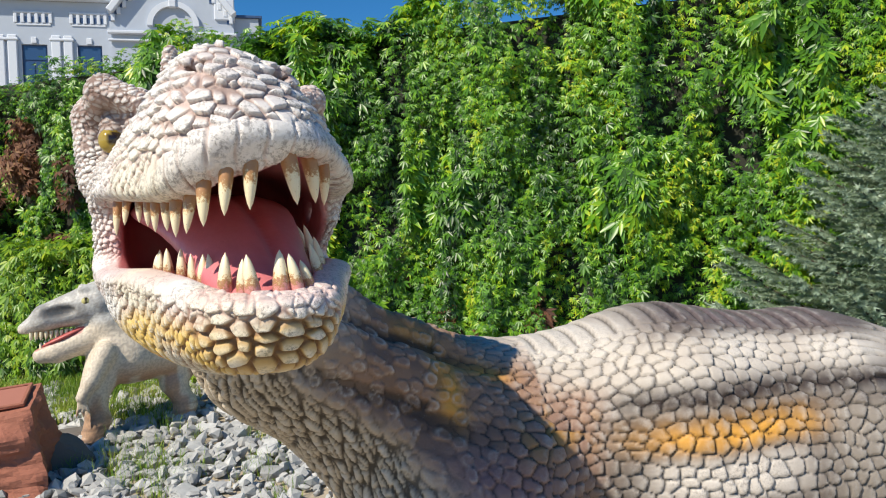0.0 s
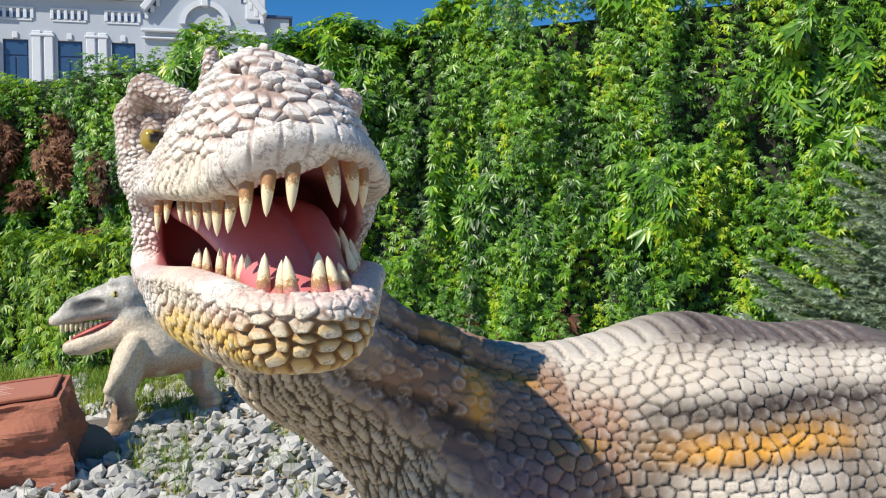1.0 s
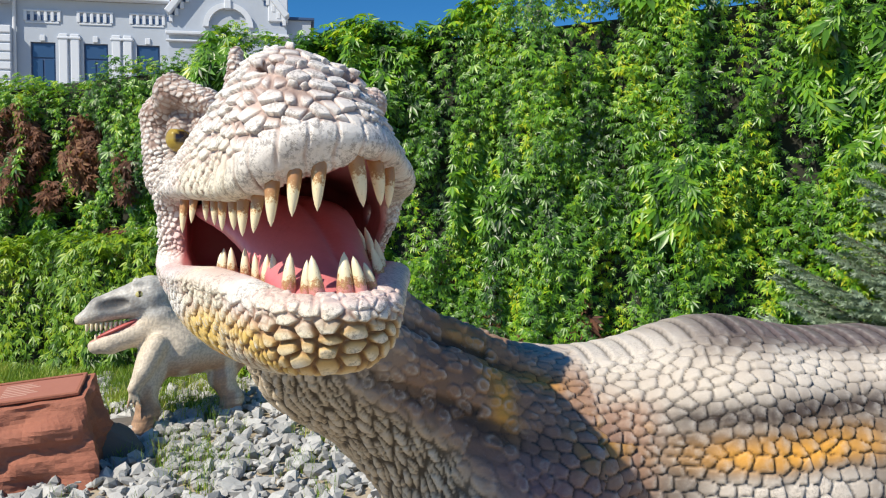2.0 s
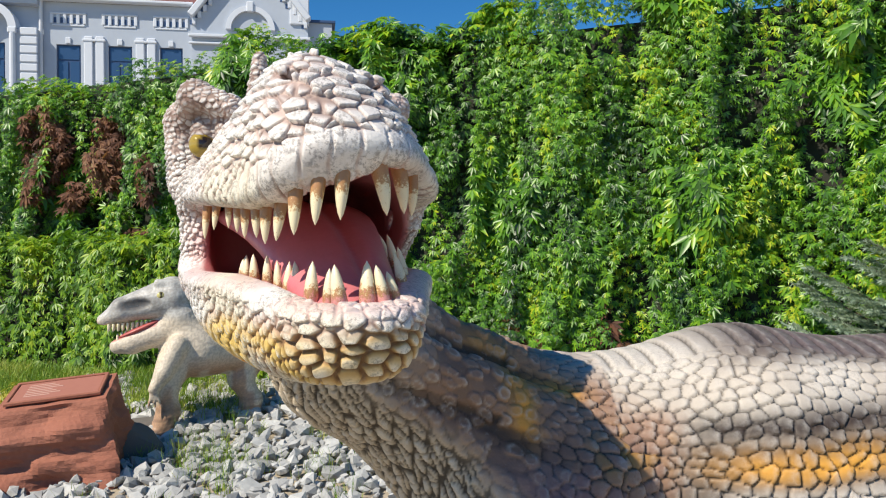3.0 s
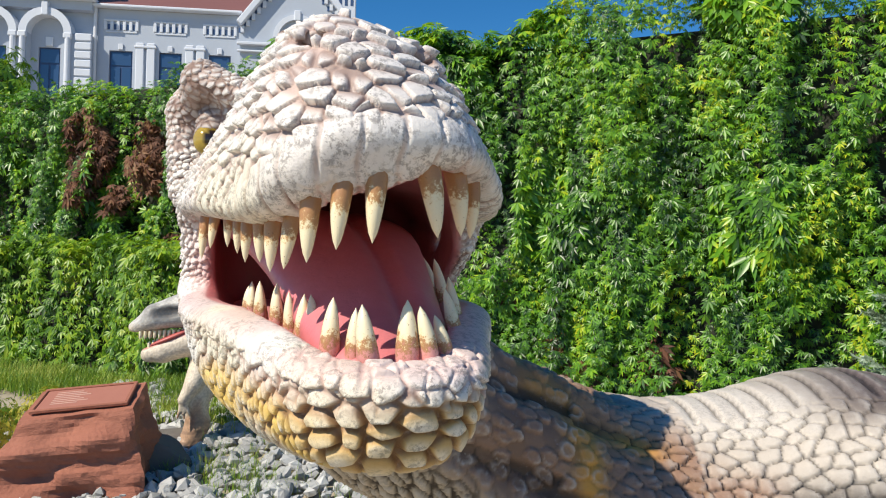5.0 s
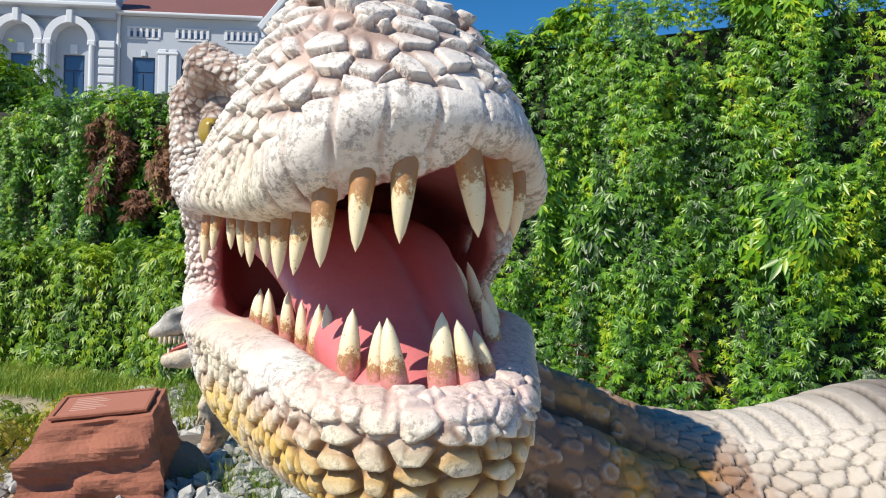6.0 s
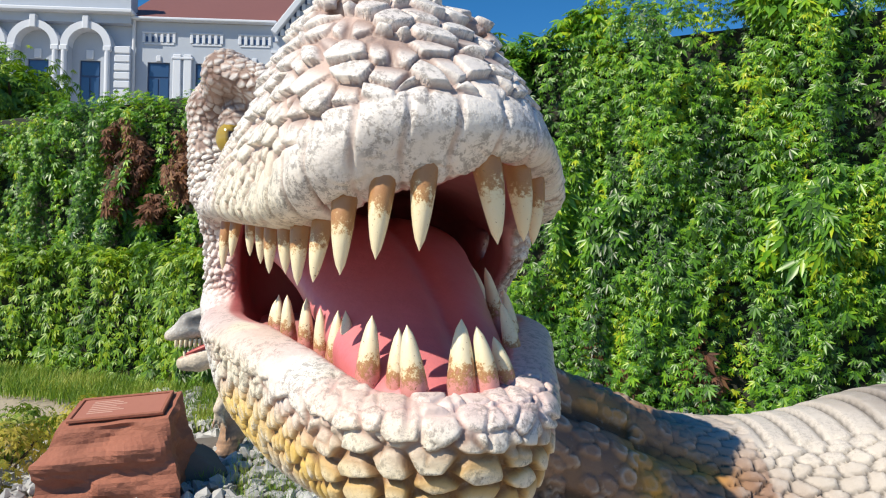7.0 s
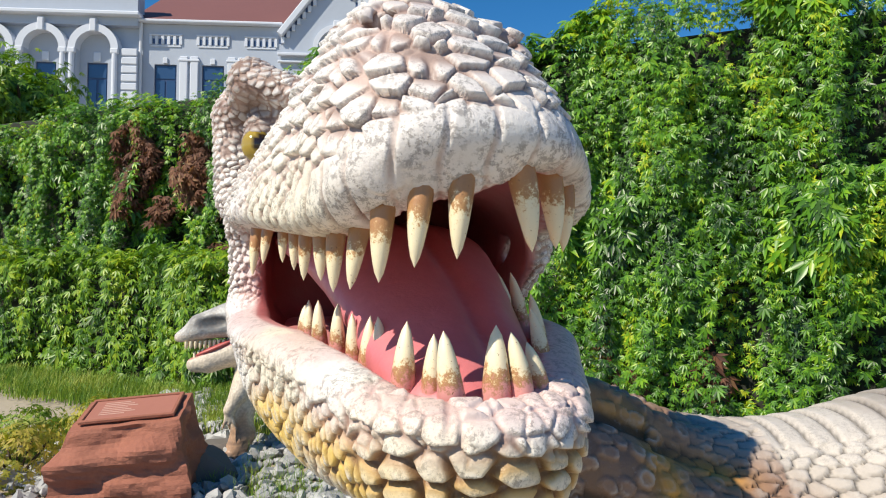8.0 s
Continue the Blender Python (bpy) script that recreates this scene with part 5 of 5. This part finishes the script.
# wing with round-headed niches
ARCH = [(-1.75, 0.85), (-3.85, 0.85), (-5.95, 0.85), (-8.05, 0.85)]
xs = -9.6
for c, w in sorted(ARCH):
    on("pier", box(xs, c - 0.72, -0.4, 0.0, 0, 10.75), PLASTER)
    xs = c + 0.72
on("pier", box(xs, 0.0, -0.4, 0.0, 0, 10.75), PLASTER)
front("wall", -9.6, -0.02, 0, 12.0, sorted((c - w / 2, c + w / 2, 8.2, 10.27) for c, w in ARCH), 0.0)
for c, w in ARCH:
    window(c, 8.2, w, 2.07)
    on("arch", arch_ring(c, 10.75, 0.72, 1.02, -0.52, 0.0), TRIM_WHITE)
    on("keystone", box(c - 0.13, c + 0.13, -0.6, -0.3, 11.42, 11.98, 0.03), TRIM_WHITE)
    on("keystone", box(c - 0.15, c + 0.15, -0.08, 0.0, 10.3, 10.7, 0.03), TRIM_WHITE)
    for d in (-0.87, 0.87):
        on("capital", box(c + d - 0.17, c + d + 0.17, -0.56, -0.4, 10.52, 10.76, 0.04), TRIM_WHITE)
        bm = bmesh.new()
        bmesh.ops.create_cone(bm, cap_ends=True, segments=12, radius1=0.12, radius2=0.11, depth=3.2, matrix=Matrix.Translation((c + d, -0.46, 8.95)))
        on("column", bm, TRIM_WHITE)
for k in range(9):
    on("corner_block", box(-0.62, 0.03, -0.46, -0.38, 7.6 + k * 0.36, 7.9 + k * 0.36, 0.03), TRIM_WHITE)
on("wall", box(-9.6, 0, -0.4, 0.4, 11.75, 13.6), PLASTER)
on("cornice", box(-9.8, 0.15, -0.7, 0, 12.1, 12.28, 0.04), TRIM_WHITE)
on("parapet", box(-9.7, 0.1, -0.5, 0.2, 13.6, 13.8, 0.04), TRIM_WHITE)
# gabled wing
GX0, GX1, GC = 5.9, 10.6, 8.25
bm = box(GX0, GX1, -0.4, 0.6, 0, 10.9)
on("wall", bm, PLASTER)
bm = bmesh.new()
prof = [(GX0, 10.9), (GX1, 10.9), (GX1, 11.35), (GC + 0.5, 13.8), (GC - 0.5, 13.8), (GX0, 11.35)]
fr = [bm.verts.new((x, -0.4, z)) for x, z in prof]
bk = [bm.verts.new((x, 0.6, z)) for x, z in prof]
bm.faces.new(fr), bm.faces.new(bk[::-1])
for i in range(6):
    bm.faces.new((fr[i], bk[i], bk[(i + 1) % 6], fr[(i + 1) % 6]))
bmesh.ops.recalc_face_normals(bm, faces=bm.faces[:])
on("gable", bm, PLASTER)
on("arch", arch_ring(GC, 11.0, 0.78, 1.0, -0.55, -0.4), TRIM_WHITE)
on("keystone", box(GC - 0.14, GC + 0.14, -0.62, -0.4, 11.72, 12.15, 0.03), TRIM_WHITE)
on("cornice", box(GX0 - 0.1, GX0 + 1.5, -0.62, -0.4, 10.62, 10.74, 0.02), TRIM_WHITE)
on("cornice", box(GX0 - 0.1, GX0 + 1.5, -0.55, -0.4, 10.34, 10.42, 0.02), TRIM_WHITE)
on("cornice", box(GX1 - 1.4, GX1 + 0.1, -0.62, -0.4, 10.62, 10.74, 0.02), TRIM_WHITE)
for sd in (-1, 1):
    for k in range(9):
        t = k / 8
        x_ = GC + sd * (2.25 - 1.75 * t)
        z_ = 11.15 + 2.2 * t
        on("corbel", box(x_ - 0.07, x_ + 0.07, -0.52, -0.4, z_, z_ + 0.26, 0.01), TRIM_WHITE)
        on("corbel_gap", box(x_ - 0.17, x_ - 0.075, -0.42, -0.4, z_, z_ + 0.2), FRAME_BLUE)
    bm = box(-1.75, 1.75, -0.7, 0.65, -0.13, 0.13, 0.03)
    bmesh.ops.transform(bm, matrix=Matrix.Translation((GC + sd * 1.45, 0, 12.72)) @ Matrix.Rotation(sd * math.atan2(2.45, 1.85), 4, "Y") @ Matrix.Diagonal((0.88, 1, 1, 1)), verts=bm.verts[:])
    on("gable_coping", bm, TRIM_WHITE)
on("gable_post", box(GX1 - 0.75, GX1 + 0.05, -0.5, 0.4, 11.3, 13.3, 0.03), TRIM_WHITE)
for k in range(3):
    on("post_slot", box(GX1 - 0.66 + k * 0.24, GX1 - 0.54 + k * 0.24, -0.512, -0.5, 12.5, 12.95), FRAME_BLUE)
on("wall", box(GX1, GX1 + 1.0, -0.1, 6, 0, 11.5), PLASTER)
on("side_roof", box(GX1 - 0.1, GX1 + 1.15, -0.2, 6, 11.5, 11.62, 0.02), FRAME_BLUE)
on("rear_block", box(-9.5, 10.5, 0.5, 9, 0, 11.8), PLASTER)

# tree standing between the building and the wall
def far_tree(at, trunk_h, crown):
    tree = empty("tree", pose(*at), "dark green broadleaf tree rising behind the creeper wall", "tree")
    bm = bmesh.new()
    bmesh.ops.create_cone(bm, cap_ends=True, segments=9, radius1=0.16, radius2=0.07, depth=trunk_h, matrix=Matrix.Translation((0, 0, trunk_h / 2)))
    part("trunk", bm, BARK, tree)
    q = np.random.default_rng(5)
    for k in range(6):
        g = k * 1.05
        e = Vector((math.cos(g) * crown * 0.6, math.sin(g) * crown * 0.6, crown * 0.5))
        bm = bmesh.new()
        bmesh.ops.create_cone(bm, cap_ends=False, segments=6, radius1=0.05, radius2=0.015, depth=e.length, matrix=Matrix.Translation(Vector((0, 0, trunk_h - 0.3)) + e / 2) @ e.to_track_quat("Z", "Y").to_matrix().to_4x4())
        part("limb", bm, BARK, tree)
    hubs = q.normal(0, 1, (16, 3)) * np.array((crown * 0.5, crown * 0.5, crown * 0.36)) + (0, 0, trunk_h + 0.2)
    pl = np.concatenate([h + q.normal(0, 1, (230, 3)) * crown * 0.22 for h in hubs])
    d = pl - np.array((0, 0, trunk_h))
    ob = new("crown", spread(pl, d / np.linalg.norm(d, axis=1)[:, None], 0.13, HEDGE_LEAF, "crown", 15, 5))
    ob.parent = tree
    tagged(ob, kind="stuff")
    return tree


far_tree((-9.3, 11.0, 0), 4.3, 1.0)
